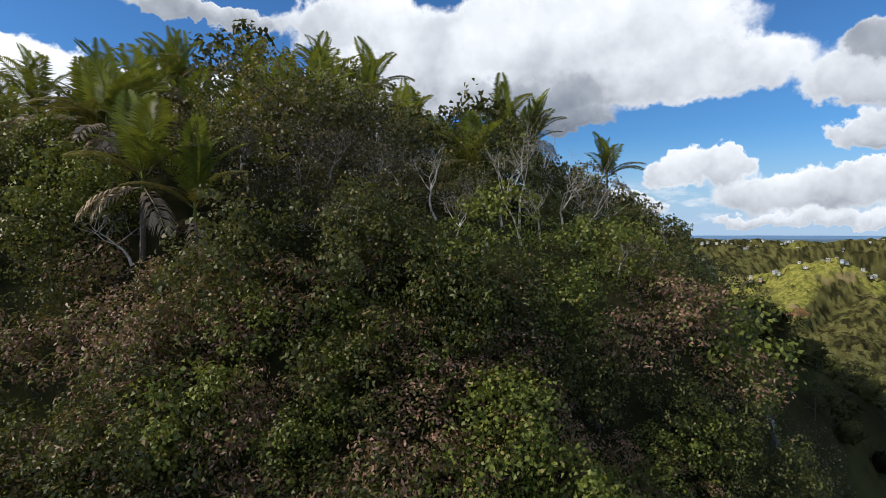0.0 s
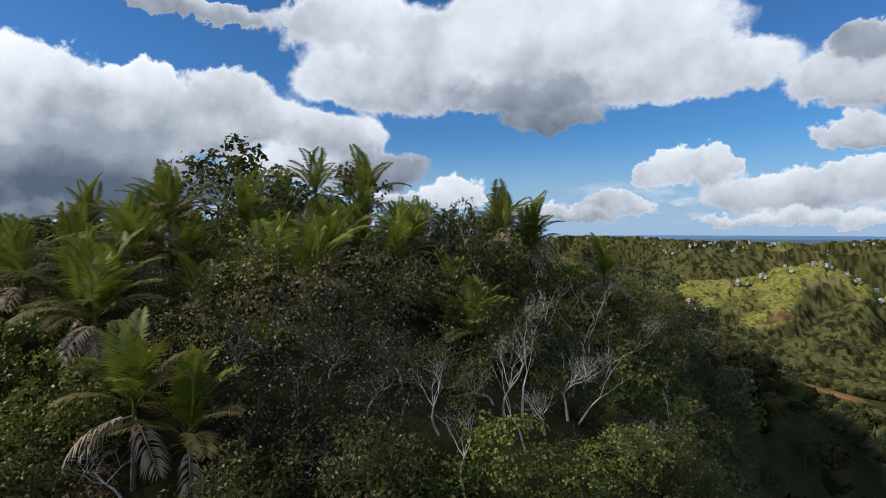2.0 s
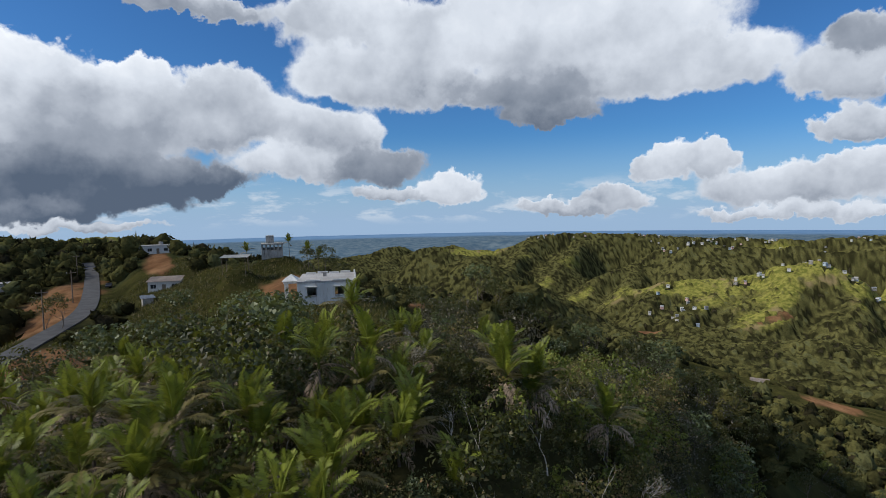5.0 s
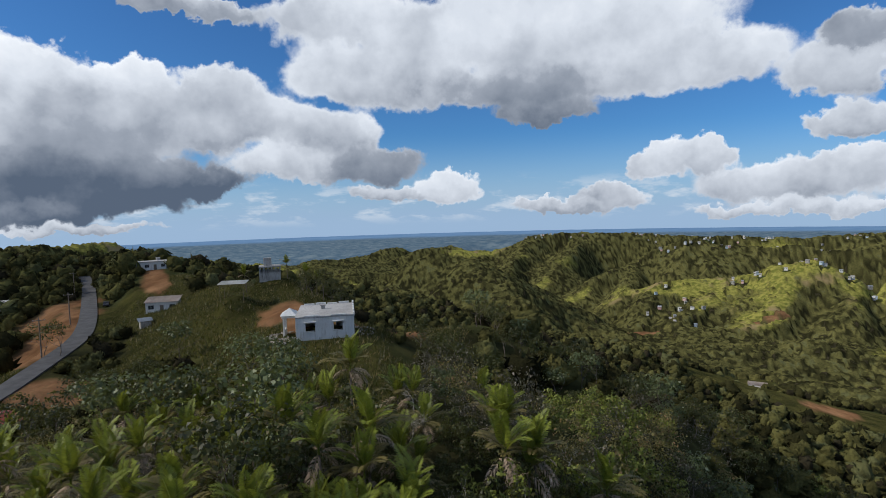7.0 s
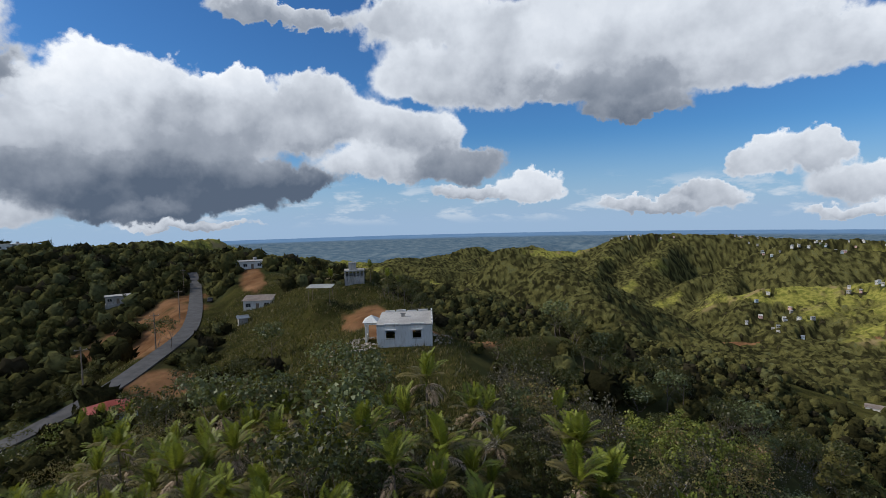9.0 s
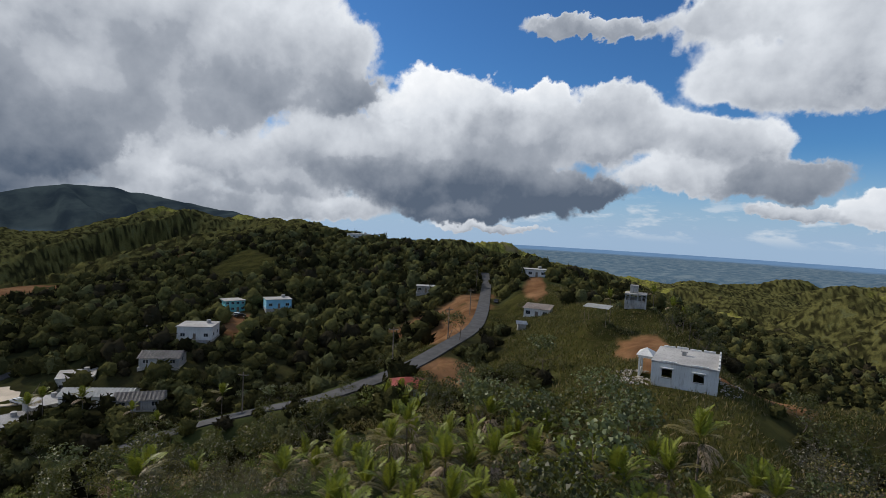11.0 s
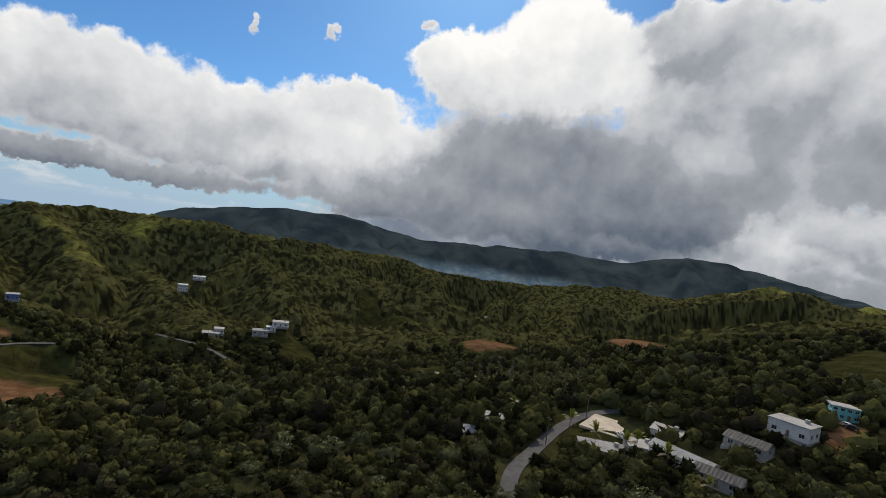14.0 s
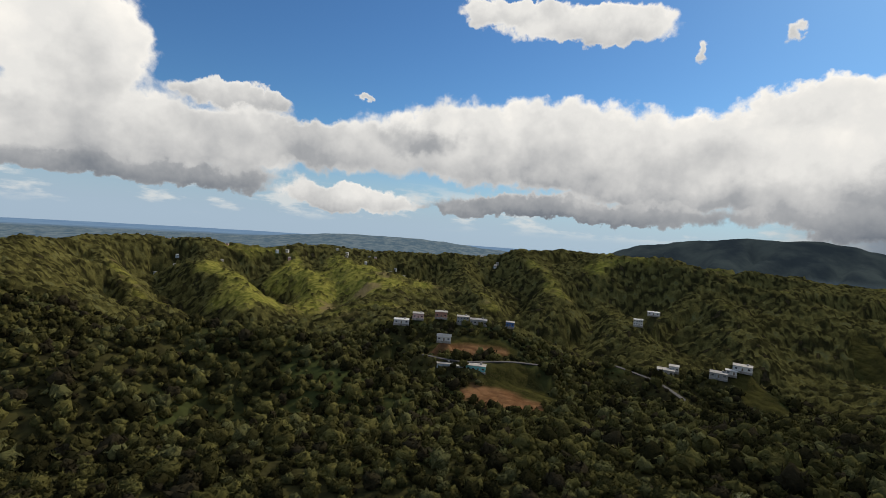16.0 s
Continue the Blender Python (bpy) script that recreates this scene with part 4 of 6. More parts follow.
def house(label, x, y, z, turn, w, d, h, wall, roof, shape, front, side, group):
    ob = thing("house", label, "house", pose(x, y, z, 0, 0, turn), group)
    rise = 0.28 * d / 2 + 0.5
    storeys = [(0.0, h)] if h < 4.6 else [(0.0, h / 2), (h / 2, h)]

    def openings(length, n, door):
        out, step = [], length / (n + (1 if door else 0) + 0.0001) if n + door else length
        spots = n + (1 if door else 0)
        for b, t in storeys:
            for i in range(spots):
                c = length * (i + 0.5) / spots
                if door and i == spots // 2 and b == 0.0:
                    out.append((c - 0.5, c + 0.5, 0.0, 2.05, "door"))
                else:
                    ww = min(0.75, length / spots * 0.3)
                    out.append((c - ww, c + ww, b + 0.95, b + min(2.15, t - b - 0.4), "window"))
        return out
    t = 0.15
    sides = [(w, pose(-w / 2, -d / 2, 0), openings(w, front, front > 0)), (w, pose(w / 2, d / 2, 0, 0, 0, 180), openings(w, front, False)),
             (d - 2 * t, pose(w / 2, -d / 2 + t, 0, 0, 0, 90), openings(d - 2 * t, side, False)), (d - 2 * t, pose(-w / 2, d / 2 - t, 0, 0, 0, -90), openings(d - 2 * t, side, False))]
    for length, m, holes in sides:
        wl = part("wall", wall_mesh(length, h, t, [o[:4] for o in holes]), PAINT[wall], ob, at=m)
        for u0, u1, v0, v1, kind in holes:
            if kind == "window":
                window(wl, u0, u1, v0, v1, pose(0, 0, 0))
            else:
                bm = bmesh.new()
                box(bm, u0 + 0.03, u1 - 0.03, 0.05, 0.1, 0.02, v1 - 0.03)
                rod(bm, (u1 - 0.12, 0.0, 1.0), (u1 - 0.12, 0.05, 1.0), 0.03, 0.03, 6)
                part("door", bm, TIMBER, wl)
    part("roof", roof_mesh(shape, w, d, h, 0.3 if shape == "flat" else 0.45, rise), ROOF[roof], ob)
    if shape == "gable":
        for s in (-1, 1):
            bm = bmesh.new()
            a = [bm.verts.new((s * (w / 2 - 0.1), yy, zz)) for yy, zz in ((-d / 2, h), (d / 2, h), (0, h + rise * 0.86))]
            bm.faces.new(a)
            bmesh.ops.solidify(bm, geom=bm.faces[-1:], thickness=0.1)
            part("gable_wall", bm, PAINT[wall], ob)
    bm = bmesh.new()
    box(bm, -w / 2 - 0.2, w / 2 + 0.2, -d / 2 - 0.6, d / 2 + 0.2, -1.6, -0.01)
    part("plinth", bm, PAINT["concrete"], ob)
    if shape == "flat" and w > 8:
        bm = bmesh.new()
        prism(bm, [(0.75 * math.cos(a), 0.75 * math.sin(a)) for a in (i * math.pi / 6 for i in range(12))], h + 0.2, h + 1.3)
        part("water_tank", bm, ROOF["slab"], ob, at=pose(w * 0.25, d * 0.2, 0))
    return ob


for s in SITES:
    house(*s)


def far_house(x, y, turn, w, roof, seed):
    """A plain house far across the valley."""
    ob = thing("distant_house", "small plain house among trees on a far ridge", "house", pose(x, y, land1(x, y) - 0.3, 0, 0, turn), "houses on the far ridges")
    d, h = w * 0.35, 2.6
    bm = bmesh.new()
    box(bm, -w / 2, w / 2, -d, d, -2.5, h)
    part("wall", bm, PAINT[("white", "grey", "white", "concrete", "white", "paleblue", "pink")[seed % 7]], ob)
    bm = bmesh.new()
    if seed % 3:
        prism(bm, [(-d - 0.4, h + 0.01), (d + 0.4, h + 0.01), (0, h + 1.4)], -w / 2 - 0.3, w / 2 + 0.3)
        bm.transform(Matrix(((0, 0, 1, 0), (1, 0, 0, 0), (0, 1, 0, 0), (0, 0, 0, 1))))
    else:
        box(bm, -w / 2 - 0.3, w / 2 + 0.3, -d - 0.3, d + 0.3, h + 0.01, h + 0.3)
    part("roof", bm, ROOF[roof], ob)
    for k in (-0.25, 0.25):
        bm = bmesh.new()
        box(bm, k * w - 0.6, k * w + 0.6, -d - 0.04, -d - 0.004, 1.0, 2.0)
        part("window", bm, GLASS, ob)


def far_houses():
    rng = random.Random(12)
    n = 0
    for az0, az1, r0, r1, count in ((-40, -18, 1770, 1830, 40), (-36, -20, 1330, 1370, 30), (-38, -26, 1030, 1070, 20), (-23, -19, 900, 1050, 9), (-25, -21, 880, 960, 5), (-13, -6, 1770, 1820, 16), (-3, 3, 900, 1000, 4), (158, 180, 880, 990, 16), (144, 158, 900, 1000, 8), (60, 72, 600, 1100, 6), (94, 112, 900, 1300, 8)):
        for _ in range(count):
            az, r = rng.uniform(az0, az1), rng.uniform(r0, r1)
            px, py = polar(az, r)
            far_house(px, py, az + rng.uniform(-40, 40), rng.uniform(3.6, 5.6), rng.choice(("pale", "slab", "zinc", "slab")), n)
            CLEARED.append((px, py, 9.0))
            n += 1


CLEARED = []
far_houses()


def unfinished_house():
    """The bare white concrete house on the knoll, still without windows."""
    W, D, H, t = 7.6, 9.6, 3.1, 0.16
    ob = thing("unfinished_house", "unfinished white concrete house with empty windows on the knoll", "house", pose(-26.6, 77.0, 5.1, 0, 0, 13) @ Matrix.Scale(1.12, 4))
    white = PAINT["white"]
    fr = [(1.2, 2.42, 1.35, 2.4), (4.85, 6.05, 1.35, 2.4)]
    part("wall", wall_mesh(W, H, t, fr), white, ob, "white front wall with two empty window openings")
    part("wall", wall_mesh(D - 2 * t, H, t, [(1.4, 2.5, 1.2, 2.3), (3.6, 4.6, 0.0, 2.1), (6.2, 7.4, 1.2, 2.3)]), white, ob, at=pose(0, D - t, 0, 0, 0, -90))
    part("wall", wall_mesh(D - 2 * t, H, t, [(1.6, 2.8, 1.2, 2.3), (5.4, 6.6, 1.2, 2.3)]), white, ob, at=pose(W, t, 0, 0, 0, 90))
    part("wall", wall_mesh(W, H, t, [(2.6, 3.6, 0.0, 2.1)]), white, ob, at=pose(W, D, 0, 0, 0, 180))
    for u0, u1, v0, v1 in fr:
        bm = bmesh.new()
        box(bm, u0 - 0.16, u1 + 0.16, -0.34, -0.003, v1 + 0.12, v1 + 0.24)
        part("window_hood", bm, white, ob, bevel=0.015)
        bm = bmesh.new()
        box(bm, u0 - 0.06, u1 + 0.06, -0.12, 0.1, v0 - 0.1, v0 - 0.005)
        part("window_sill", bm, PAINT["concrete"], ob, bevel=0.01)
    bm = bmesh.new()
    box(bm, -0.12, W + 0.12, -0.1, D + 0.1, H + 0.003, H + 0.22)
    part("roof_slab", bm, ROOF["slab"], ob, "stained grey concrete roof slab", bevel=0.02)
    # stepped parapet along the right-hand and back edges
    for i in range(7):
        bm = bmesh.new()
        y0 = 0.25 + i * 1.45
        box(bm, W - 0.12, W + 0.1, y0, y0 + (1.4 if i % 2 else 0.9), H + 0.223, H + 0.42 + 0.14 * (i % 3))
        part("parapet_block", bm, PAINT["white"], ob, bevel=0.015)
    for i in range(4):
        bm = bmesh.new()
        x0 = 0.4 + i * 1.7
        box(bm, x0, x0 + 1.5, D - 0.12, D + 0.09, H + 0.223, H + 0.4 + 0.1 * (i % 2))
        part("parapet_block", bm, PAINT["white"], ob, bevel=0.015)
    for i in range(2):
        bm = bmesh.new()
        box(bm, 1.0 + i * 3.6, 2.9 + i * 3.6, -0.08, 0.12, H + 0.223, H + 0.36)
        part("parapet_block", bm, PAINT["white"], ob, bevel=0.015)
    bm = bmesh.new()
    box(bm, 3.1, 3.6, 5.2, 5.6, H + 0.223, H + 0.7)
    box(bm, 2.9, 3.8, 5.1, 5.7, H + 0.703, H + 0.8)
    part("roof_vent", bm, PAINT["concrete"], ob)
    bm = bmesh.new()
    box(bm, 0.16, W - 0.16, 0.16, D - 0.16, -0.6, 0.05)
    part("floor_slab", bm, PAINT["concrete"], ob)
    bm = bmesh.new()
    box(bm, -0.2, W + 0.2, -0.35, D + 0.2, -1.5, -0.003)
    part("footing", bm, PAINT["concrete"], ob, "stained grey footing")
    # entrance porch on the left side, with its own small hipped roof
    for px, py in ((-1.9, 2.9), (-1.9, 5.4), (-0.25, 2.9)):
        bm = bmesh.new()
        box(bm, px - 0.12, px + 0.12, py - 0.12, py + 0.12, -0.8, 2.75)
        part("porch_column", bm, white, ob, bevel=0.015)
    bm = bmesh.new()
    box(bm, -2.15, -0.005, 2.7, 5.7, 2.753, 3.1)
    part("porch_beam", bm, white, ob, bevel=0.02)
    bm = bmesh.new()
    v = [bm.verts.new(p) for p in ((-2.35, 2.5, 3.103), (-0.14, 2.5, 3.103), (-0.14, 5.9, 3.103), (-2.35, 5.9, 3.103), (-1.2, 4.2, 3.95))]
    for f in ((3, 2, 1, 0), (0, 1, 4), (1, 2, 4), (2, 3, 4), (3, 0, 4)):
        bm.faces.new([v[i] for i in f])
    part("porch_roof", bm, ROOF["pale"], ob, "white hipped porch roof")
    bm = bmesh.new()
    box(bm, -2.15, -0.22, 2.7, 5.7, -0.9, -0.05)
    part("porch_floor", bm, PAINT["concrete"], ob)
    bm = bmesh.new()
    box(bm, -1.98, -1.83, 3.05, 5.25, -0.05, 1.0)
    part("porch_wall", bm, white, ob)
    return ob


unfinished_house()


def chunk(bm, x, y, z, s, rng):
    """A broken block."""
    m = Matrix.Translation((x, y, z)) @ Euler((rng.uniform(-.5, .5), rng.uniform(-.5, .5), rng.uniform(0, 6))).to_matrix().to_4x4()
    v = box(bm, -s * rng.uniform(.5, 1), s * rng.uniform(.5, 1), -s * rng.uniform(.4, .8), s * rng.uniform(.4, .8), -s * .4, s * .4)
    for q in v:
        q.co = m @ (q.co + Vector((rng.uniform(-.2, .2), rng.uniform(-.2, .2), rng.uniform(-.15, .15))) * s)


def rubble():
    rng = random.Random(4)
    bm = bmesh.new()
    house_at = pose(-26.6, 77.0, 5.1, 0, 0, 13) @ Matrix.Scale(1.12, 4)
    for _ in range(260):
        u, v = rng.gauss(-2.4, 1.6), rng.uniform(-0.5, 6.5)
        p = house_at @ Vector((u, v, 0))
        if -3.0 < u < 0.1 and 2.8 < v < 5.6:
            continue
        if 0 < u < 7.4:
            continue
        chunk(bm, p.x, p.y, land1(p.x, p.y) + 0.06, rng.uniform(0.08, 0.28), rng)
    for _ in range(60):
        u, v = rng.uniform(7.8, 10.5), rng.uniform(1, 9)
        p = house_at @ Vector((u, v, 0))
        chunk(bm, p.x, p.y, land1(p.x, p.y) + 0.05, rng.uniform(0.08, 0.2), rng)
    ob = part("rubble", bm, CLAYRUBBLE, None)
    tagged(ob, "pale broken blocks and builders' rubble round the house", "rubble", kind="stuff")


rubble()


def ruin():
    ob = thing("water_tower", "small weathered concrete block structure with a tank on top", "tower", pose(-48.6, 125.6, 9.0, 0, 0, 20) @ Matrix.Scale(0.88, 4))
    mat = PAINT["concrete"]
    rng = random.Random(3)
    W, D, H = 5.2, 4.6, 3.3
    for i in range(6):
        for y in (0, D):
            bm = bmesh.new()
            x = i * W / 5 - W / 2
            box(bm, x - 0.16, x + 0.16, y - 0.16 - D / 2, y + 0.16 - D / 2, -0.6, H)
            part("pillar", bm, mat, ob, bevel=0.02)
    for y in (-D / 2, D / 2):
        bm = bmesh.new()
        box(bm, -W / 2, W / 2, y - 0.08, y + 0.08, -0.6, 1.9 if y < 0 else 2.4)
        part("block_wall", bm, mat, ob, "stained grey block infill")
    for x in (-W / 2, W / 2):
        bm = bmesh.new()
        box(bm, x - 0.08, x + 0.08, -D / 2 + 0.17, D / 2 - 0.17, -0.6, 2.6)
        part("block_wall", bm, mat, ob)
    bm = bmesh.new()
    box(bm, -W / 2 - 0.25, W / 2 + 0.25, -D / 2 - 0.25, D / 2 + 0.25, H + 0.003, H + 0.4)
    part("roof_slab", bm, mat, ob, bevel=0.03)
    bm = bmesh.new()
    box(bm, -1.6, 0.5, -1.0, 1.2, H + 0.403, H + 2.5)
    part("tank", bm, mat, ob, "square grey tank on the roof", bevel=0.04)


ruin()


def open_shed():
    ob = thing("open_shed", "open shelter with a white sheet roof on thin posts", "shelter", pose(-49.6, 107.4, 8.4, 0, 0, 10))
    for x in (-2.3, 2.3):
        for y in (-1.6, 1.6):
            bm = bmesh.new()
            rod(bm, (x, y, -1.6), (x, y, 1.9 + (0.25 if y > 0 else 0)), 0.05, 0.05, 6)
            part("post", bm, TIMBER, ob)
    bm = bmesh.new()
    cols = [[bm.verts.new((-2.8 + 0.2 * i, y, z + 0.05 * (i % 2))) for y, z in ((-2.0, 1.95), (2.0, 2.3))] for i in range(29)]
    for p, q in zip(cols, cols[1:]):
        bm.faces.new((p[0], q[0], q[1], p[1]))
    bmesh.ops.solidify(bm, geom=bm.faces[:], thickness=0.04)
    part("roof", bm, ROOF["pale"], ob, "pale corrugated sheet roof")


open_shed()


def road_ribbon(line, width, label, name="road"):
    bm = bmesh.new()
    rows = []
    for i, p in enumerate(line):
        a, b = line[max(i - 1, 0)], line[min(i + 1, len(line) - 1)]
        d = Vector((b[0] - a[0], b[1] - a[1], 0)).normalized()
        n_ = Vector((d.y, -d.x, 0))
        c = Vector(p)
        rows.append([bm.verts.new(c + n_ * s * width / 2 + Vector((0, 0, dz))) for s, dz in ((-1, -0.5), (-1, 0.03), (0, 0.08), (1, 0.03), (1, -0.5))])
    for r, q in zip(rows, rows[1:]):
        for i in range(4):
            bm.faces.new((r[i], r[i + 1], q[i + 1], q[i]))
    ob = part(name, bm, ASPHALT, None)
    return tagged(ob, label, "road", kind="structure")


for line, width, label in zip(ROADLINES, (4.0, 4.4, 3.2, 3.0), ("grey asphalt village road in a tight bend", "grey asphalt road climbing past red earth banks", "narrow asphalt lane through the woods", "narrow lane past the farm houses")):
    road_ribbon(line, width, label)


def court():
    bm = bmesh.new()
    box(bm, -8, 8, -9, 9, -0.6, 0.12)
    ob = part("paved_yard", bm, solid("sandy_paving", (0.5, 0.43, 0.34), 0.9, 1.2, 0.2, 0.2), None, at=pose(-185.5, 26.3, -27.9, 0, 0, 70))
    tagged(ob, "sandy beige paved yard above the school", "yard", kind="structure")
    ob2 = thing("low_fence", "low mesh fence along the paved yard", "fence", pose(-185.5, 26.3, -27.78, 0, 0, 70))
    for i in range(10):
        bm = bmesh.new()
        rod(bm, (7.9, -9 + 2 * i, 0), (7.9, -9 + 2 * i, 1.3), 0.04, 0.04)
        part("post", bm, TIMBER, ob2)
    for z in (0.4, 0.85, 1.28):
        bm = bmesh.new()
        rod(bm, (7.9, -9, z), (7.9, 9, z), 0.025, 0.025)
        part("rail", bm, TIMBER, ob2)


court()


def pole(x, y, lean=0.0, h=9.0):
    ob = thing("utility_pole", "grey timber utility pole beside the road", "pole", pose(x, y, land1(x, y) - 0.2, lean, 0, 40), "utility poles")
    bm = bmesh.new()
    rod(bm, (0, 0, 0), (0, 0, h), 0.16, 0.1, 8)
    part("shaft", bm, TIMBER, ob)
    bm = bmesh.new()
    box(bm, -1.1, 1.1, -0.06, 0.06, h - 0.7, h - 0.55)
    part("crossarm", bm, TIMBER, ob)
    for s in (-0.95, 0, 0.95):
        bm = bmesh.new()
        rod(bm, (s, 0, h - 0.55), (s, 0, h - 0.38), 0.05, 0.03, 6)
        part("insulator", bm, FRAME, ob)


for az, r in ((46.5, 118.5), (40.6, 141), (38.4, 175), (37.9, 235), (62, 114), (88, 160), (84.5, 196)):
    pole(*polar(az, r))


def car(x, y, z, turn, colour, label):
    paint = solid("car_paint_" + colour[0], colour[1], 0.3, 3, 0.05, 0.0)
    ob = thing("car", label, "car", pose(x, y, z, 0, 0, turn), "parked cars")
    bm = bmesh.new()
    prof = [(-2.1, 0.35), (-2.1, 0.75), (-1.9, 0.9), (-1.0, 0.98), (-0.5, 1.45), (0.9, 1.47), (1.6, 1.0), (2.1, 0.9), (2.15, 0.4)]
    a = [bm.verts.new((px, -0.82, pz)) for px, pz in prof]
    b = [bm.verts.new((px, 0.82, pz)) for px, pz in prof]
    bm.faces.new(a)
    bm.faces.new(b[::-1])
    for i in range(len(prof)):
        j = (i + 1) % len(prof)
        bm.faces.new((a[j], a[i], b[i], b[j]))
    bmesh.ops.recalc_face_normals(bm, faces=bm.faces[:])
    body = part("body", bm, paint, ob, bevel=0.04)
    bm = bmesh.new()
    for s in (-1, 1):
        box(bm, -0.55, 1.05, s * 0.835 - 0.008, s * 0.835 + 0.008, 1.02, 1.38)
    part("window", bm, GLASS, body)
    for px in (-1.35, 1.35):
        for s in (-1, 1):
            bm = bmesh.new()
            rod(bm, (px, s * 0.68, 0.32), (px, s * 0.86, 0.32), 0.32, 0.32, 14)
            wh = part("wheel", bm, RUBBER, ob)
            bm = bmesh.new()
            rod(bm, (px, s * 0.862, 0.32), (px, s * 0.875, 0.32), 0.19, 0.19, 10)
            part("rim", bm, FRAME, wh)


WHITE, BLACK = ("white", (0.75, 0.75, 0.75)), ("black", (0.02, 0.02, 0.022))
for az, r, turn, c, label in ((35.6, 200, 120, BLACK, "black car parked at the roadside"), (80.8, 178, 20, WHITE, "white van parked on the paved yard"), (75.5, 203, 60, WHITE, "white car beside a low house"), (63.2, 219, 40, WHITE, "white car in front of a turquoise house"), (62.8, 217, 60, BLACK, "dark car in front of a turquoise house"), (147.0, 428, 60, WHITE, "white car parked on the spur")):
    px, py = polar(az, r)
    car(px, py, land1(px, py) + 0.12, turn, c, label)


def rock_face():
    """Grey limestone showing through on the steep side of the hill."""
    rng = np.random.default_rng(5)
    bm = bmesh.new()
    bmesh.ops.create_grid(bm, x_segments=26, y_segments=40, size=1.0)
    for v in bm.verts:
        x, y = v.co.x * 2.2, v.co.y * 6.5
        n1 = noise.fractal(Vector((x * 0.35, y * 0.22, 1.0)), 1.0, 2.0, 5)
        n2 = noise.cell(Vector((x * 0.9, y * 0.4, 3.0)))
        v.co = Vector((x + n1 * 0.5, 0.9 * n1 + 0.5 * n2 - 0.08 * x * x, y))
    bmesh.ops.solidify(bm, geom=bm.faces[:], thickness=0.8)
    ob = part("rock_face", bm, LIME, None, at=pose(12.5, 22.5, -14.5, -14, 4, 62))
    tagged(ob, "steep face of grey weathered limestone below the bushes", "rock", kind="structure")


rock_face()

# ---------------------------------------------------------------- plants
RNG = np.random.default_rng(11)


def free_ground(x, y, road=4.6, grassy=True):
    """Where trees may stand: off roads, plots and fields."""
    ok = np.ones(x.shape, bool)
    for kind in ("grass", "soil", "bare"):
        if kind == "grass" and not grassy:
            continue
        ok &= cover(x, y, kind) < 0.35
    for line in ROADLINES:
        ok &= seg_dist(x, y, line[::2])[0] > road
    for px, py, pz, w in PADS:
        ok &= np.hypot(x - px, y - py) > w * (0.95 if px < -120 else 1.12) + 0.6
    if np.hypot(x, y).max() > 500:
        for px, py, w in CLEARED:
            ok &= np.hypot(x - px, y - py) > w
    return ok


def scatter(x0, x1, y0, y1, step, seed):
    """A jittered grid of places."""
    rng = np.random.default_rng(seed)
    gx, gy = np.meshgrid(np.arange(x0, x1, step), np.arange(y0, y1, step))
    return gx.ravel() + rng.uniform(-.48, .48, gx.size) * step, gy.ravel() + rng.uniform(-.48, .48, gy.size) * step


def frames(normal, rng):
    """Random tangents for unit normals."""
    r = rng.normal(size=normal.shape)
    t = np.cross(normal, r)
    t /= np.linalg.norm(t, axis=1, keepdims=True) + 1e-9
    return t, np.cross(normal, t)


def leaves(centres, normal, length, width, rng, fold=0.25):
    """Diamond leaves, four corners each."""
    t, b = frames(normal, rng)
    n = len(centres)
    L = (length * rng.uniform(0.7, 1.25, n))[:, None]
    W = (width * rng.uniform(0.7, 1.25, n))[:, None]
    base, tip = centres - t * L * 0.5, centres + t * L * 0.5 - normal * L * fold * 0.5
    v = np.stack([base, centres + b * W * 0.5 + normal * W * fold, tip, centres - b * W * 0.5 + normal * W * fold], 1).reshape(-1, 3)
    return v, np.arange(4 * n).reshape(n, 4)


def branches(root, height, spread, depth, rng, thick, split=3, wander=0.35):
    """Segments (p, q, r0, r1) of a branching plant."""
    out = []

    def grow(p, d, length, r, level):
        steps = 2 if level else 3
        for _ in range(steps):
            d = (d + rng.normal(size=3) * wander * 0.5 + np.array([0, 0, 0.08])).astype(float)
            d /= np.linalg.norm(d)
            q = p + d * length / steps
            out.append((p, q, r, r * 0.78))
            p, r = q, r * 0.78
        if level < depth:
            for _ in range(split + (rng.random() < 0.4)):
                e = d + rng.normal(size=3) * spread
                e[2] = abs(e[2]) * 0.8 + 0.1
                e /= np.linalg.norm(e)
                grow(p, e, length * rng.uniform(0.6, 0.85), r * 0.72, level + 1)
    grow(np.array(root, float), np.array([0.0, 0.0, 1.0]), height, thick, 0)
    return out


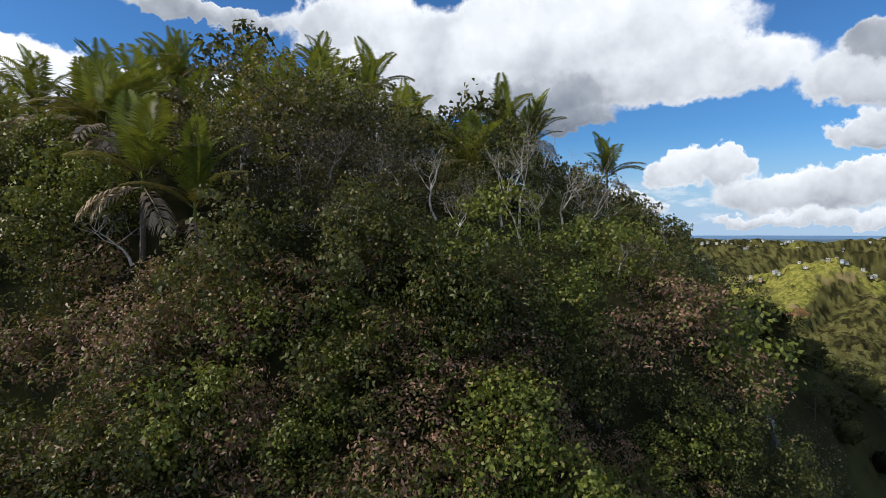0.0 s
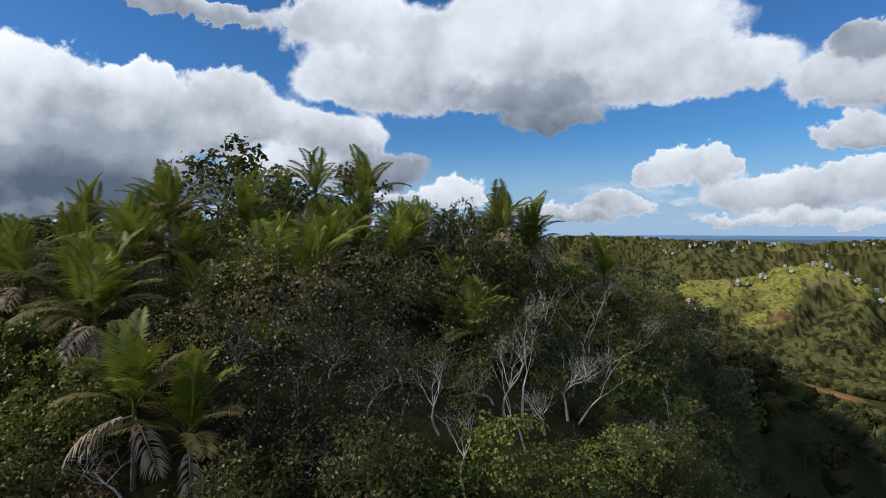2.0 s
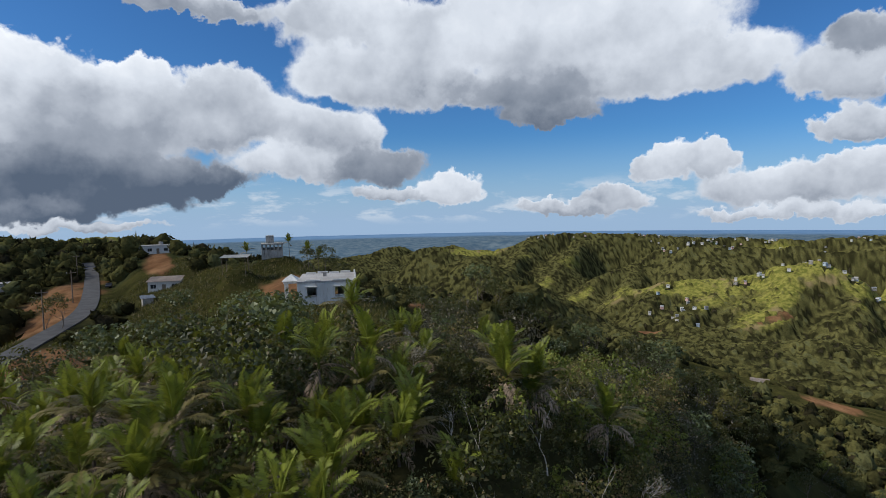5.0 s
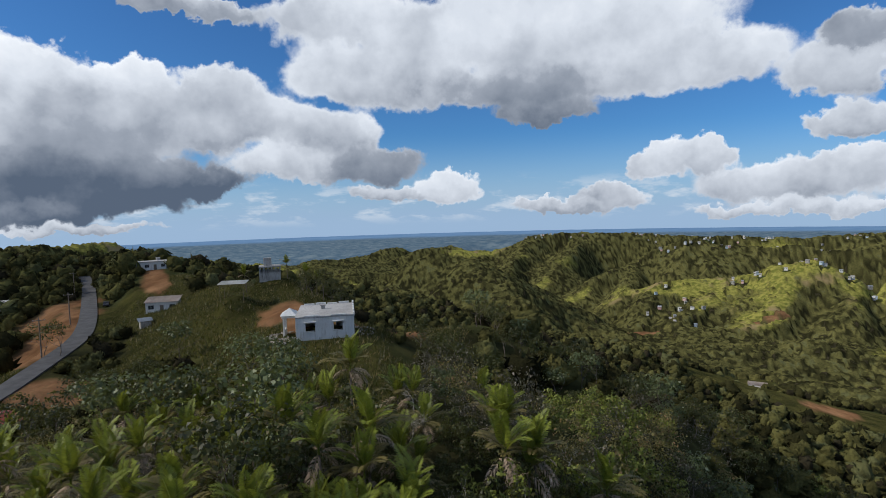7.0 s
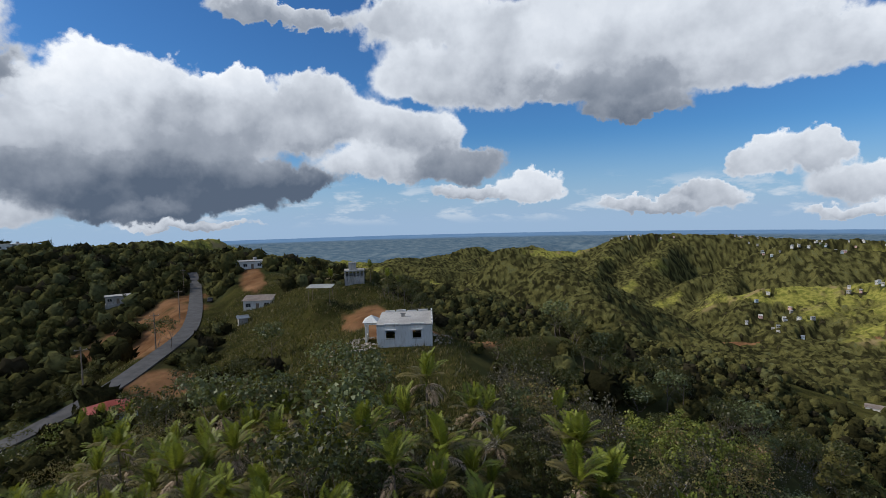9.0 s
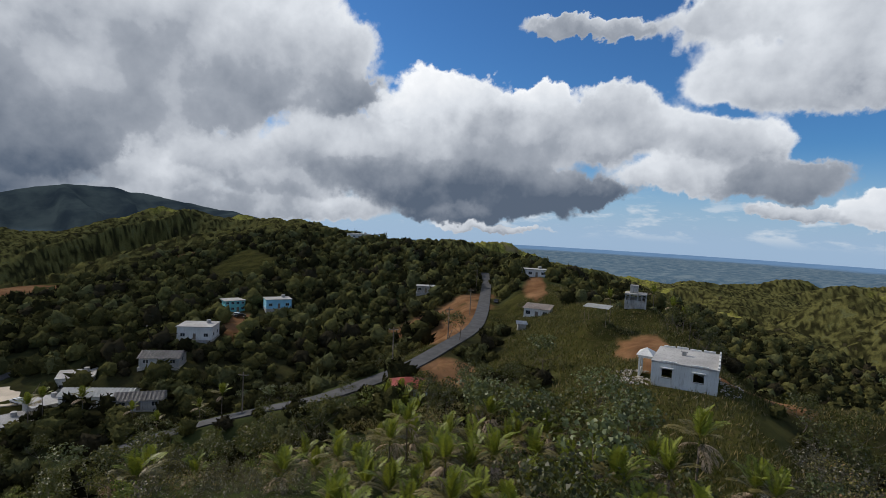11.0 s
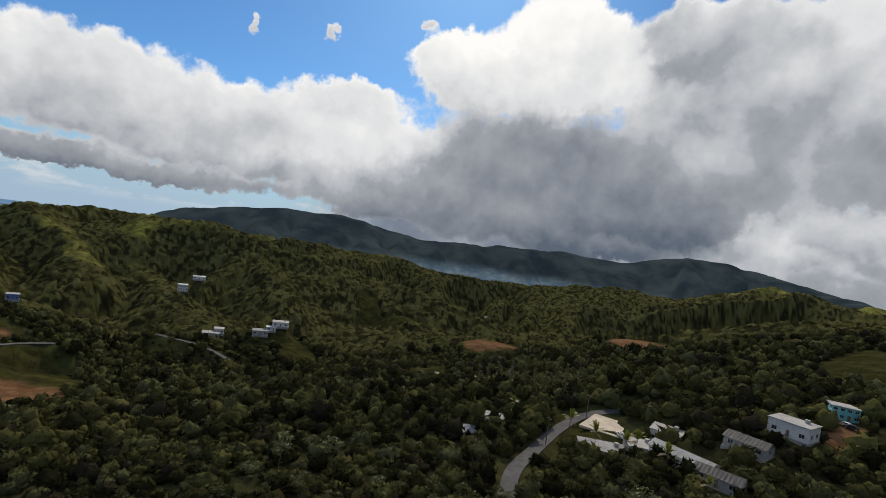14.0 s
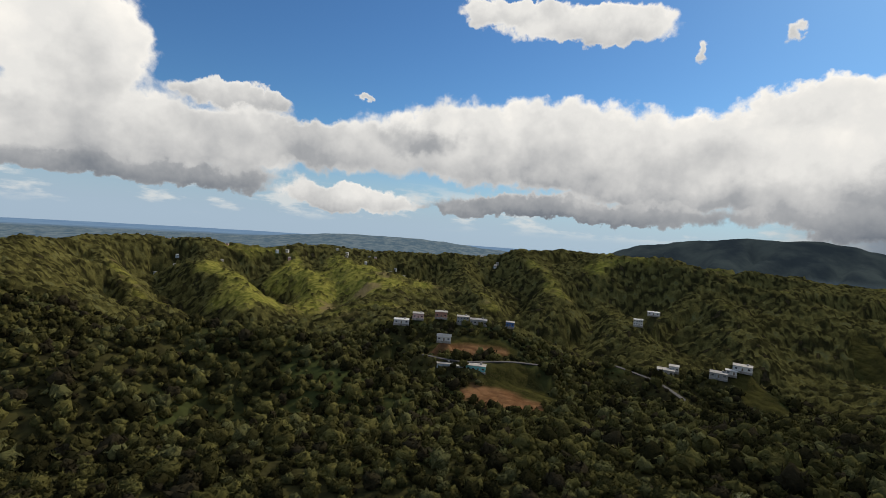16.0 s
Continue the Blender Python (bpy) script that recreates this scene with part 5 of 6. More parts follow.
def rods_np(segs, sides=3):
    P0, P1 = np.array([s[0] for s in segs]), np.array([s[1] for s in segs])
    r0, r1 = np.array([s[2] for s in segs])[:, None], np.array([s[3] for s in segs])[:, None]
    d = P1 - P0
    d /= np.linalg.norm(d, axis=1, keepdims=True) + 1e-9
    up = np.where(np.abs(d[:, 2:3]) > 0.9, np.array([[1.0, 0, 0]]), np.array([[0, 0, 1.0]]))
    u = np.cross(d, up)
    u /= np.linalg.norm(u, axis=1, keepdims=True) + 1e-9
    w = np.cross(d, u)
    vs = []
    for P_, r in ((P0, r0), (P1, r1)):
        for k in range(sides):
            a = 2 * math.pi * k / sides
            vs.append(P_ + (u * math.cos(a) + w * math.sin(a)) * r)
    v = np.stack(vs, 1).reshape(-1, 3)
    base = np.arange(len(segs))[:, None] * 2 * sides
    f = [np.concatenate([base + k, base + (k + 1) % sides, base + sides + (k + 1) % sides, base + sides + k], 1) for k in range(sides)]
    return v, np.concatenate(f)


def mesh_part(name, v, f, mat, parent=None, m=None):
    me = mesh_np(name, v, f)
    me.materials.append(mat)
    ob = new(name, me)
    if parent:
        ob.parent = parent
    if m is not None:
        ob.matrix_basis = m
    return ob


def foliage(n_lobes, per, size, squash, leaf, wide, rng, reach=1.0, loose=0.55):
    """Leaf places in lobes round the ends of the boughs; unit crown scaled by size."""
    cs, ns = [], []
    for _ in range(n_lobes):
        d = rng.normal(size=3)
        d /= np.linalg.norm(d)
        c = d * rng.uniform(0.45, 0.95) * reach * np.array([1, 1, squash])
        c[2] = c[2] * 0.9 + 0.15
        r = rng.uniform(0.22, 0.42)
        q = rng.normal(size=(per, 3))
        q /= np.linalg.norm(q, axis=1, keepdims=True)
        q[:, 2] = np.where(q[:, 2] < -0.35, -q[:, 2], q[:, 2])
        rad = r * rng.uniform(0.55, 1.05, (per, 1))
        cs.append(c + q * rad * np.array([1, 1, 0.85]))
        nn = q + rng.normal(size=(per, 3)) * loose + np.array([0, 0, 0.25])
        ns.append(nn / np.linalg.norm(nn, axis=1, keepdims=True))
    c, n = np.concatenate(cs) * size, np.concatenate(ns)
    return leaves(c, n, leaf, wide, rng)


def make_shrub(kind, label, mat, seed, size=1.3, lobes=34, per=26, leaf=0.11, wide=0.06, squash=1.0, twigs=True):
    rng = np.random.default_rng(seed)
    ob = thing(kind, label, "shrub", pose(0, 0, -900), kind.replace("_", " ") + "s on the hill")
    v, f = foliage(lobes, per, size, squash, leaf, wide, rng)
    v[:, 2] += size * squash * 0.95
    mesh_part("foliage", v, f, mat, ob)
    if twigs:
        v, f = rods_np(branches((0, 0, -0.4), size * 0.7, 0.75, 2, rng, 0.045 * size))
        mesh_part("stem", v, f, BARK, ob)
    return ob


def make_dead(label, seed, height=1.5, depth=4, thick=0.05, mat=None, spread=0.6, split=3):
    rng = np.random.default_rng(seed)
    ob = thing("dead_shrub", label, "dead shrub", pose(0, 0, -900), "dead shrubs")
    v, f = rods_np(branches((0, 0, -0.3), height * 0.5, spread, depth, rng, thick, split=split, wander=0.5))
    mesh_part("branch_frame", v, f, mat or DEADWOOD, ob)
    return ob


def frond_mesh(length, arch, rise, seed, leaflet=0.66, pairs=26, droop=0.35, ragged=0.0):
    """One feather leaf along +x from the origin; returns leaflet and midrib arrays."""
    rng = np.random.default_rng(seed)
    n = pairs
    s = np.linspace(0, 1, 12)
    ang = rise - arch * s ** 1.4
    step = length / 11
    x = np.concatenate([[0], np.cumsum(np.cos(ang[:-1]) * step)])
    z = np.concatenate([[0], np.cumsum(np.sin(ang[:-1]) * step)])
    segs = [(np.array([x[i], 0, z[i]]), np.array([x[i + 1], 0, z[i + 1]]), 0.024 * (1 - s[i] * 0.8), 0.024 * (1 - s[i + 1] * 0.8)) for i in range(11)]
    rv, rf = rods_np(segs)
    vs = []
    for i in range(n):
        u = 0.16 + 0.84 * i / (n - 1)
        px, pz, a = np.interp(u, s, x), np.interp(u, s, z), np.interp(u, s, ang)
        fwd = np.array([math.cos(a), 0, math.sin(a)])
        up = np.array([-math.sin(a), 0, math.cos(a)])
        L = leaflet * math.sin(math.pi * (0.16 + 0.8 * (u - 0.16) / 0.84)) ** 0.6 * length / 2.2
        for side in (-1, 1):
            if rng.random() < ragged:
                continue
            k = rng.uniform(0.85, 1.1)
            out = np.array([0, side, 0]) * 0.85 + fwd * (0.4 + 0.35 * u) + up * 0.25
            out /= np.linalg.norm(out)
            p = np.array([px, 0, pz])
            mid = p + out * L * k * 0.5
            tip = p + out * L * k * 0.94 - np.array([0, 0, droop * L * rng.uniform(0.6, 1.3)])
            wv = fwd * 0.046 * length / 2.2
            vs += [p - wv * 0.6, mid - wv + np.array([0, 0, 0.01]), tip, mid + wv]
    lv = np.array(vs)
    return lv, np.arange(len(lv)).reshape(-1, 4), rv, rf


def frond_data(name, mat, *args, **kw):
    lv, lf, rv, rf = frond_mesh(*args, **kw)
    me = mesh_np(name, np.concatenate([lv, rv]), np.concatenate([lf, rf + len(lv)]))
    me.materials.append(mat)
    return me


FROND_UP = [frond_data("frond", PALM, 2.5, 0.55, 1.38, 1, droop=0.12), frond_data("frond", PALM, 2.7, 0.95, 1.2, 2, droop=0.16)]
FROND_OUT = [frond_data("frond", PALM, 2.5, 0.95, 1.0, 3, droop=0.18), frond_data("frond", PALMOLD, 2.4, 1.0, 0.8, 4, droop=0.22), frond_data("frond", PALMOLD, 2.3, 1.05, 0.5, 7, droop=0.25)]
FROND_DRY = [frond_data("dry_frond", PALMDRY, 2.2, 1.0, 0.0, 5, droop=0.5, ragged=0.2), frond_data("dry_frond", PALMDRY, 2.0, 0.6, -0.6, 6, droop=0.5, ragged=0.3)]


def make_palm(seed, trunk, fronds, dry, spread=1.0):
    rng = random.Random(seed)
    ob = thing("palm", "sierra palm with feathery green fronds and a skirt of dry ones", "palm", pose(0, 0, -900), "palms on the hill")
    bm = bmesh.new()
    r, z = 0.1, -0.5
    lean = (rng.uniform(-.08, .08), rng.uniform(-.08, .08))
    k = max(3, int(trunk / 0.35))
    for i in range(k):
        z0, z1 = -0.5 + (trunk + 0.5) * i / k, -0.5 + (trunk + 0.5) * (i + 1) / k
        rod(bm, (lean[0] * z0, lean[1] * z0, z0), (lean[0] * z1, lean[1] * z1, z1 - 0.01), 0.1 - 0.02 * i / k, 0.085 - 0.02 * i / k, 7)
    part("trunk", bm, BARK, ob)
    top = Vector((lean[0] * trunk, lean[1] * trunk, trunk))
    bm = bmesh.new()
    rod(bm, top, top + Vector((0, 0, 0.55)), 0.085, 0.04, 7)
    part("crownshaft", bm, PALM, ob)
    for i in range(fronds):
        a = i * 137.5 + rng.uniform(-14, 14)
        inner = i < fronds * 0.45
        me = rng.choice(FROND_UP if inner else FROND_OUT)
        f = new("frond", me)
        f.parent = ob
        f.matrix_basis = Matrix.Translation(top + Vector((0, 0, 0.5 if inner else 0.35))) @ pose(0, 0, 0, rng.uniform(-9, 9), rng.uniform(-12, 6) - (16 if i < 2 else 0), a) @ Matrix.Scale(rng.uniform(0.82, 1.08) * spread, 4)
    for i in range(dry):
        f = new("dry_frond", rng.choice(FROND_DRY))
        f.parent = ob
        f.matrix_basis = Matrix.Translation(top + Vector((0, 0, 0.15))) @ pose(0, 0, 0, rng.uniform(-15, 15), rng.uniform(-8, 14), rng.uniform(0, 360)) @ Matrix.Scale(rng.uniform(0.75, 1.0) * spread, 4)
    return ob


def spot(x, y, turn, s, sink=0.0, lean=(0, 0)):
    return pose(x, y, land1(x, y) - sink, lean[0], lean[1], turn) @ Matrix.Scale(s, 4)


# -- things that grow near the start
THICKET = leafy("thicket_leaf", (0.025, 0.022, 0.017), (0.085, 0.075, 0.055), dry=(0.24, 0.22, 0.18), share=0.12)
# kind, label, leaf colour, size, leaf length and width, squash
SORTS = (("dark_shrub", "dense dark green evergreen shrub on the slope", SHRUB, 1.25, 0.13, 0.075, 1.1),
         ("olive_shrub", "rounded olive-brown shrub with small leaves", OLIVE, 1.25, 0.11, 0.065, 1.0),
         ("bright_shrub", "bright yellow-green leafy shrub", BRIGHT, 1.1, 0.13, 0.085, 1.1),
         ("fern_mound", "mound of dry reddish-brown ferns", FERN, 1.1, 0.13, 0.05, 0.75),
         ("silver_tree", "small open tree with large silvery green leaves", GREYLEAF, 1.8, 0.2, 0.12, 0.9),
         ("dry_thicket", "tangled grey-brown thicket with few leaves", THICKET, 1.35, 0.1, 0.055, 1.0))
shrubs = {s[0]: [make_shrub(*s[:3], 21 + 10 * k + i, s[3], 38, 30, s[4] * 0.85, s[5] * 0.95, s[6] * (1 + 0.2 * i)) for i in range(2)] for k, s in enumerate(SORTS)}
far_shrubs = {s[0]: [make_shrub(*s[:2], WOODS if s[0] == "dark_shrub" else s[2], 22 + 10 * k + i, s[3], 26, 14, s[4] * 1.5, s[5] * 1.7, s[6] * (1 + 0.2 * i), s[0] == "silver_tree") for i in range(2)] for k, s in enumerate(SORTS)}
dead = [make_dead("bare bleached branching shrub on the slope", 81, 1.3, 4, 0.05, spread=0.9), make_dead("bare bleached branching shrub on the slope", 82, 1.7, 4, 0.05, spread=0.7), make_dead("thin dead sapling with pale twigs", 83, 2.2, 3, 0.042, spread=0.35, split=2)]
TRUNKS = (0.7, 1.1, 1.5, 2.0, 2.8, 3.8, 5.4)
palms = [make_palm(i, h, 11 + i % 3, 4 + i % 2, 0.95 + 0.05 * (i % 3)) for i, h in enumerate(TRUNKS)]


def palm_ground(x, y):
    """Share of palms: thick on the crest and its left flank."""
    a = np.clip((x + 66) / 12, 0, 1) * np.clip((0.5 - x + (y - 28) * 0.12) / 6, 0, 1)
    return a * np.clip((y - 17.5 + 0.05 * (x + 10)) / 4, 0, 1) * np.clip((58 - y + np.clip(-x - 20, 0, 40) * 0.1) / 14, 0, 1)


# palms that stand out: place and height of the crown's base
CREST_PALMS = [
    (-12.1, 16.1, 4.6), (-10.1, 16.2, 3.6), (-9.9, 20.7, 3.8), (-15.9, 19.5, 6.6), (-13.0, 22.5, 6.4), (-9.5, 26.2, 6.4), (-16.8, 23.8, 8.6), (-16.4, 26.4, 9.0), (-13.1, 28.1, 8.7),
    (-10.2, 32.2, 10.6), (-7.9, 32.8, 8.8), (-2.9, 22.9, 1.6), (-2.2, 28.4, 4.6), (0.9, 36.4, 8.2), (3.3, 37.2, 7.5), (-14.7, 18.5, 7.0), (-11.9, 23.6, 6.6), (-7.6, 30.3, 6.8),
    (-2.0, 24.9, 4.2), (-20.7, 25.2, 8.6), (-19.6, 21.0, 8.0), (-12.5, 27.8, 7.2), (-18.4, 29.6, 8.8), (-5.4, 29.4, 6.6), (-22.4, 28.4, 8.6), (-24.6, 24.6, 7.8), (-17.6, 21.6, 7.4),
]
FLANK_PALMS = [
    (1.9, 42.8, 7.8), (-13.5, 45.3, 8.6), (-33.5, 39.7, 4.3), (-34.1, 45.6, 4.1), (-28.2, 41.2, 5.8), (-22.1, 37.9, 6.6), (-17.7, 53.9, 5.4), (-24.5, 54.5, 4.8), (-13.6, 41.6, 5.8), (0.6, 43.3, 7.2),
    (0.0, 53.4, 6.4), (2.6, 37.2, 6.6), (8.4, 38.1, 4.5), (-30.4, 36.6, 6.2), (-26.2, 45.4, 5.6), (-20.0, 44.4, 6.0), (-36.8, 42.6, 3.3), (-39.6, 48.2, 2.5), (-31.2, 49.6, 4.6), (-16.4, 37.4, 6.8),
    (-42.8, 45.0, 1.9), (-27.4, 51.8, 4.6), (-21.6, 49.4, 5.2), (-66.0, 65.5, -3.1), (-63.8, 68.4, -3.3), (-68.6, 64.6, -4.1), (-61.6, 62.0, -3.1), (-57.2, 60.6, -2.5),
]
# other plants that stand out: place and size
SET = {
    "silver_tree": [(-14.8, 35.6, 2.0), (-12.6, 37.0, 1.7), (-17.4, 38.2, 1.7), (-4.4, 25.4, 0.8)],
    "olive_shrub": [(-8.5, 19.4, 1.8), (-5.2, 22.6, 1.5)],
    "dry_thicket": [(-7.2, 17.6, 1.6), (-9.6, 18.8, 1.6), (-5.2, 18.6, 1.5), (-6.4, 19.8, 1.6), (-8.4, 16.6, 1.4), (-5.8, 16.4, 1.3), (-4.0, 17.4, 1.3)],
    "bright_shrub": [(8.0, 17.4, 1.7), (4.4, 18.6, 1.2), (-0.2, 16.8, 1.3), (-15.3, 17.2, 1.5), (-16.6, 16.2, 1.4), (-13.6, 16.6, 1.3), (2.0, 17.0, 1.2), (-1.8, 15.6, 1.2), (1.6, 15.4, 1.2)],
    "fern_mound": [(5.2, 16.9, 1.6), (6.4, 17.6, 1.5), (-15.5, 14.0, 1.6), (-6.3, 14.2, 1.5), (-11.8, 14.0, 1.4), (3.6, 15.6, 1.3), (-13.6, 13.4, 1.4), (-3.4, 13.8, 1.2), (7.2, 16.4, 1.4)],
    "dead_shrub": [(0.1, 19.9, 1.5), (0.6, 20.3, 1.6), (-0.5, 20.2, 1.3), (2.6, 21.2, 1.5), (3.2, 21.4, 1.4), (-1.5, 16.4, 1.2), (9.6, 21.8, 1.3), (1.4, 19.6, 1.3), (-6.4, 18.6, 1.1), (-9.4, 18.0, 1.0), (-4.8, 17.6, 1.0)],
}


# dead bushes that lean out of the slope: place of the root
BLEACHED = [(0.0, 20.0, -3.2), (0.8, 20.6, -2.7), (1.5, 21.0, -2.3), (2.6, 21.4, -2.4), (3.4, 21.2, -2.4), (-1.7, 18.6, -4.8), (1.0, 19.8, -3.4)]


def set_palm(x, y, top, turn):
    """A palm whose crown sits at that height: the shortest trunk that reaches the ground."""
    ground = land1(x, y)
    for i, trunk in enumerate(TRUNKS):
        size = 1.1 if y < 34 else 1.15
        if top - trunk * size < ground - 0.1 or i == len(TRUNKS) - 1:
            break
    size = max(size, (top - ground + 0.2) / trunk) if i == len(TRUNKS) - 1 else size
    copy_thing(palms[i], pose(x, y, top - trunk * size, 0, 0, turn) @ Matrix.Scale(size, 4))


def plant_near():
    rng = random.Random(7)
    counts = {}
    xa, ya = scatter(-34, 20, 8, 23, 1.3, 3)
    xb, yb = scatter(-72, 40, 8, 74, 3.3, 4)
    xc, yc = scatter(-26, 14, 23, 42, 2.1, 5)
    keep = ~((xb > -34) & (xb < 20) & (yb < 23)) & ~((xb > -26) & (xb < 14) & (yb < 42))
    xd, yd = scatter(-20, 11, 10.0, 16.5, 1.15, 6)
    xe, ye = scatter(-9, 4, 13.4, 16.6, 0.95, 8)
    xf, yf = scatter(6, 40, 11, 62, 1.75, 9)
    steep = (xf > cliff_edge(yf) - 1.0) & (xf < cliff_edge(yf) + 11.0) & ((xf + yf) % 2.6 < 2.6 - (yf > 40) * 1.2)
    x, y = np.concatenate([xa, xb[keep], xc, xd, xe, xf[steep]]), np.concatenate([ya, yb[keep], yc, yd, ye, yf[steep]])
    ok = free_ground(x, y) & (np.hypot(x, y) < 80) & (x < cliff_edge(y) + 11.0) & (y > 10.0 + np.clip(np.abs(x + 3) - 16, 0, 50) * 0.2)
    share = palm_ground(x, y)
    wet = fbm(x, y, 6, 3, 9.0)
    dry = fbm(x, y, 9, 3, 12.0)
    z = land(x, y)
    for px, py, top in CREST_PALMS + FLANK_PALMS:
        set_palm(px, py, top - (3.0 if py < 26 else 1.5), rng.uniform(0, 360))
        ok &= np.hypot(x - px, y - py) > 1.2
    for i, (px, py, pz) in enumerate(BLEACHED):
        copy_thing(dead[i % 3], pose(px, py, pz, rng.uniform(-12, 12), rng.uniform(20, 44), rng.uniform(-25, 25)) @ Matrix.Scale(rng.uniform(0.95, 1.25), 4))
        ok &= np.hypot(x - px, y - py + 0.9) > 1.15
    for kind, spots in SET.items():
        for px, py, size in spots:
            if kind == "dead_shrub":
                copy_thing(rng.choice(dead), spot(px, py, rng.uniform(0, 360), size, -0.9, (rng.uniform(-18, 18), rng.uniform(-18, 18))))
            else:
                copy_thing(rng.choice(shrubs[kind]), spot(px, py, rng.uniform(0, 360), size, 0.3))
                ok &= np.hypot(x - px, y - py) > 0.9 * size
    order = sorted(range(len(x)), key=lambda i: math.hypot(x[i], y[i]))
    for i in order:
        if not ok[i]:
            continue
        px, py = x[i], y[i]
        near = py < 23 and -34 < px < 20
        turn, r = rng.uniform(0, 360), rng.random()
        if r < share[i] * (0.1 if near else 0.36 if py < 34 else 0.24):
            if counts.get("palm", 0) < 95:
                m = rng.choice(palms[1:6] if py > 34 and px < -8 else palms[:3])
                copy_thing(m, pose(px, py, z[i] - 0.1, 0, 0, turn) @ Matrix.Scale(rng.uniform(0.95, 1.25) * (1.0 if px < -5 else 0.8), 4))
                counts["palm"] = counts.get("palm", 0) + 1
                continue
        low = py < 16.5 - 0.05 * px
        if dry[i] > 0.25 and not low and rng.random() < (0.75 if px < 3 else 0.2):
            kind = "dry_thicket"
        elif low and dry[i] < -0.05 and rng.random() < 0.4:
            kind = "fern_mound"
        elif (low or px > 4) and px > -3 and rng.random() < 0.28:
            kind = "bright_shrub"
        elif wet[i] > (0.24 if py < 28 else 0.55):
            kind = "bright_shrub"
        elif wet[i] < -0.28:
            kind = "olive_shrub"
        elif share[i] > 0.3 and py > 34 and rng.random() < 0.07:
            kind = "silver_tree"
        else:
            kind = "dark_shrub"
        if counts.get(kind, 0) > 290:
            kind = min(("olive_shrub", "bright_shrub", "dark_shrub", "dry_thicket"), key=lambda k: counts.get(k, 0))
        counts[kind] = counts.get(kind, 0) + 1
        size = rng.uniform(0.75, 1.2) * (1.15 if near else 1.5) * (0.72 if share[i] > 0.3 or (px > 1 and py < 40) else 1.0)
        copy_thing(rng.choice((shrubs if near else far_shrubs)[kind]), pose(px, py, z[i] - 0.3, rng.uniform(-8, 8), rng.uniform(-8, 8), turn) @ Matrix.Diagonal((size, size, size * rng.uniform(0.85, 1.3), 1)))
    # bleached wood standing out of the green
    for px, py, s, k in ((0.6, 23.6, 1.5, 1), (1.6, 24.4, 1.4, 2), (-0.4, 25.5, 1.2, 2), (3.0, 24.0, 1.3, 1), (-0.5, 29.8, 1.5, 2), (-5.6, 15.6, 1.3, 0), (-4.6, 15.2, 1.1, 0), (-2.4, 17.6, 1.2, 1), (6.6, 21.6, 1.2, 0), (4.6, 26.5, 1.4, 2), (-3.6, 15.4, 1.0, 0), (5.5, 30, 1.6, 2), (9.5, 34, 1.6, 1), (-12, 15.5, 1.2, 0), (7.5, 40, 1.8, 2), (3.4, 33, 1.6, 2)):
        copy_thing(dead[k], spot(px, py, px * 77 % 360, s * 1.05, -1.0, (6 * math.sin(px), 6)))
    for i in range(22):
        px, py = rng.uniform(-12, 12), rng.uniform(16, 46)
        copy_thing(dead[i % 3], spot(px, py, rng.uniform(0, 360), rng.uniform(0.9, 1.5), -0.9, (rng.uniform(-14, 14), rng.uniform(-14, 14))))


plant_near()
for group in (*shrubs.values(), *far_shrubs.values(), dead, palms):
    for ob in group:
        for o in (*ob.children_recursive, ob):
            bpy.data.objects.remove(o)


# -- trees farther down the slopes
def crown_template(seed, lobes, per, leaf, squash, loose=0.45):
    rng = np.random.default_rng(seed)
    v, f = foliage(lobes, per, 1.0, squash, leaf, leaf * 0.8, rng, 0.78, loose)
    v[:, 2] += 0.35 * squash
    return v.reshape(-1, 4, 3)


def make_tree(seed, label, mat, size, squash=0.9, lobes=16, per=22, leaf=0.3):
    rng = np.random.default_rng(seed)
    ob = thing("tree", label, "tree", pose(0, 0, -900), "broadleaf trees")
    v = crown_template(seed, lobes, per, leaf / size, squash).reshape(-1, 3) * size
    v[:, 2] += size * 1.25
    mesh_part("crown", v, np.arange(len(v)).reshape(-1, 4), mat, ob)
    segs = branches((0, 0, -0.6), size * 0.95, 0.7, 2, rng, 0.09 * size / 2)
    v, f = rods_np(segs, 4)
    mesh_part("trunk", v, f, BARK, ob)
    return ob


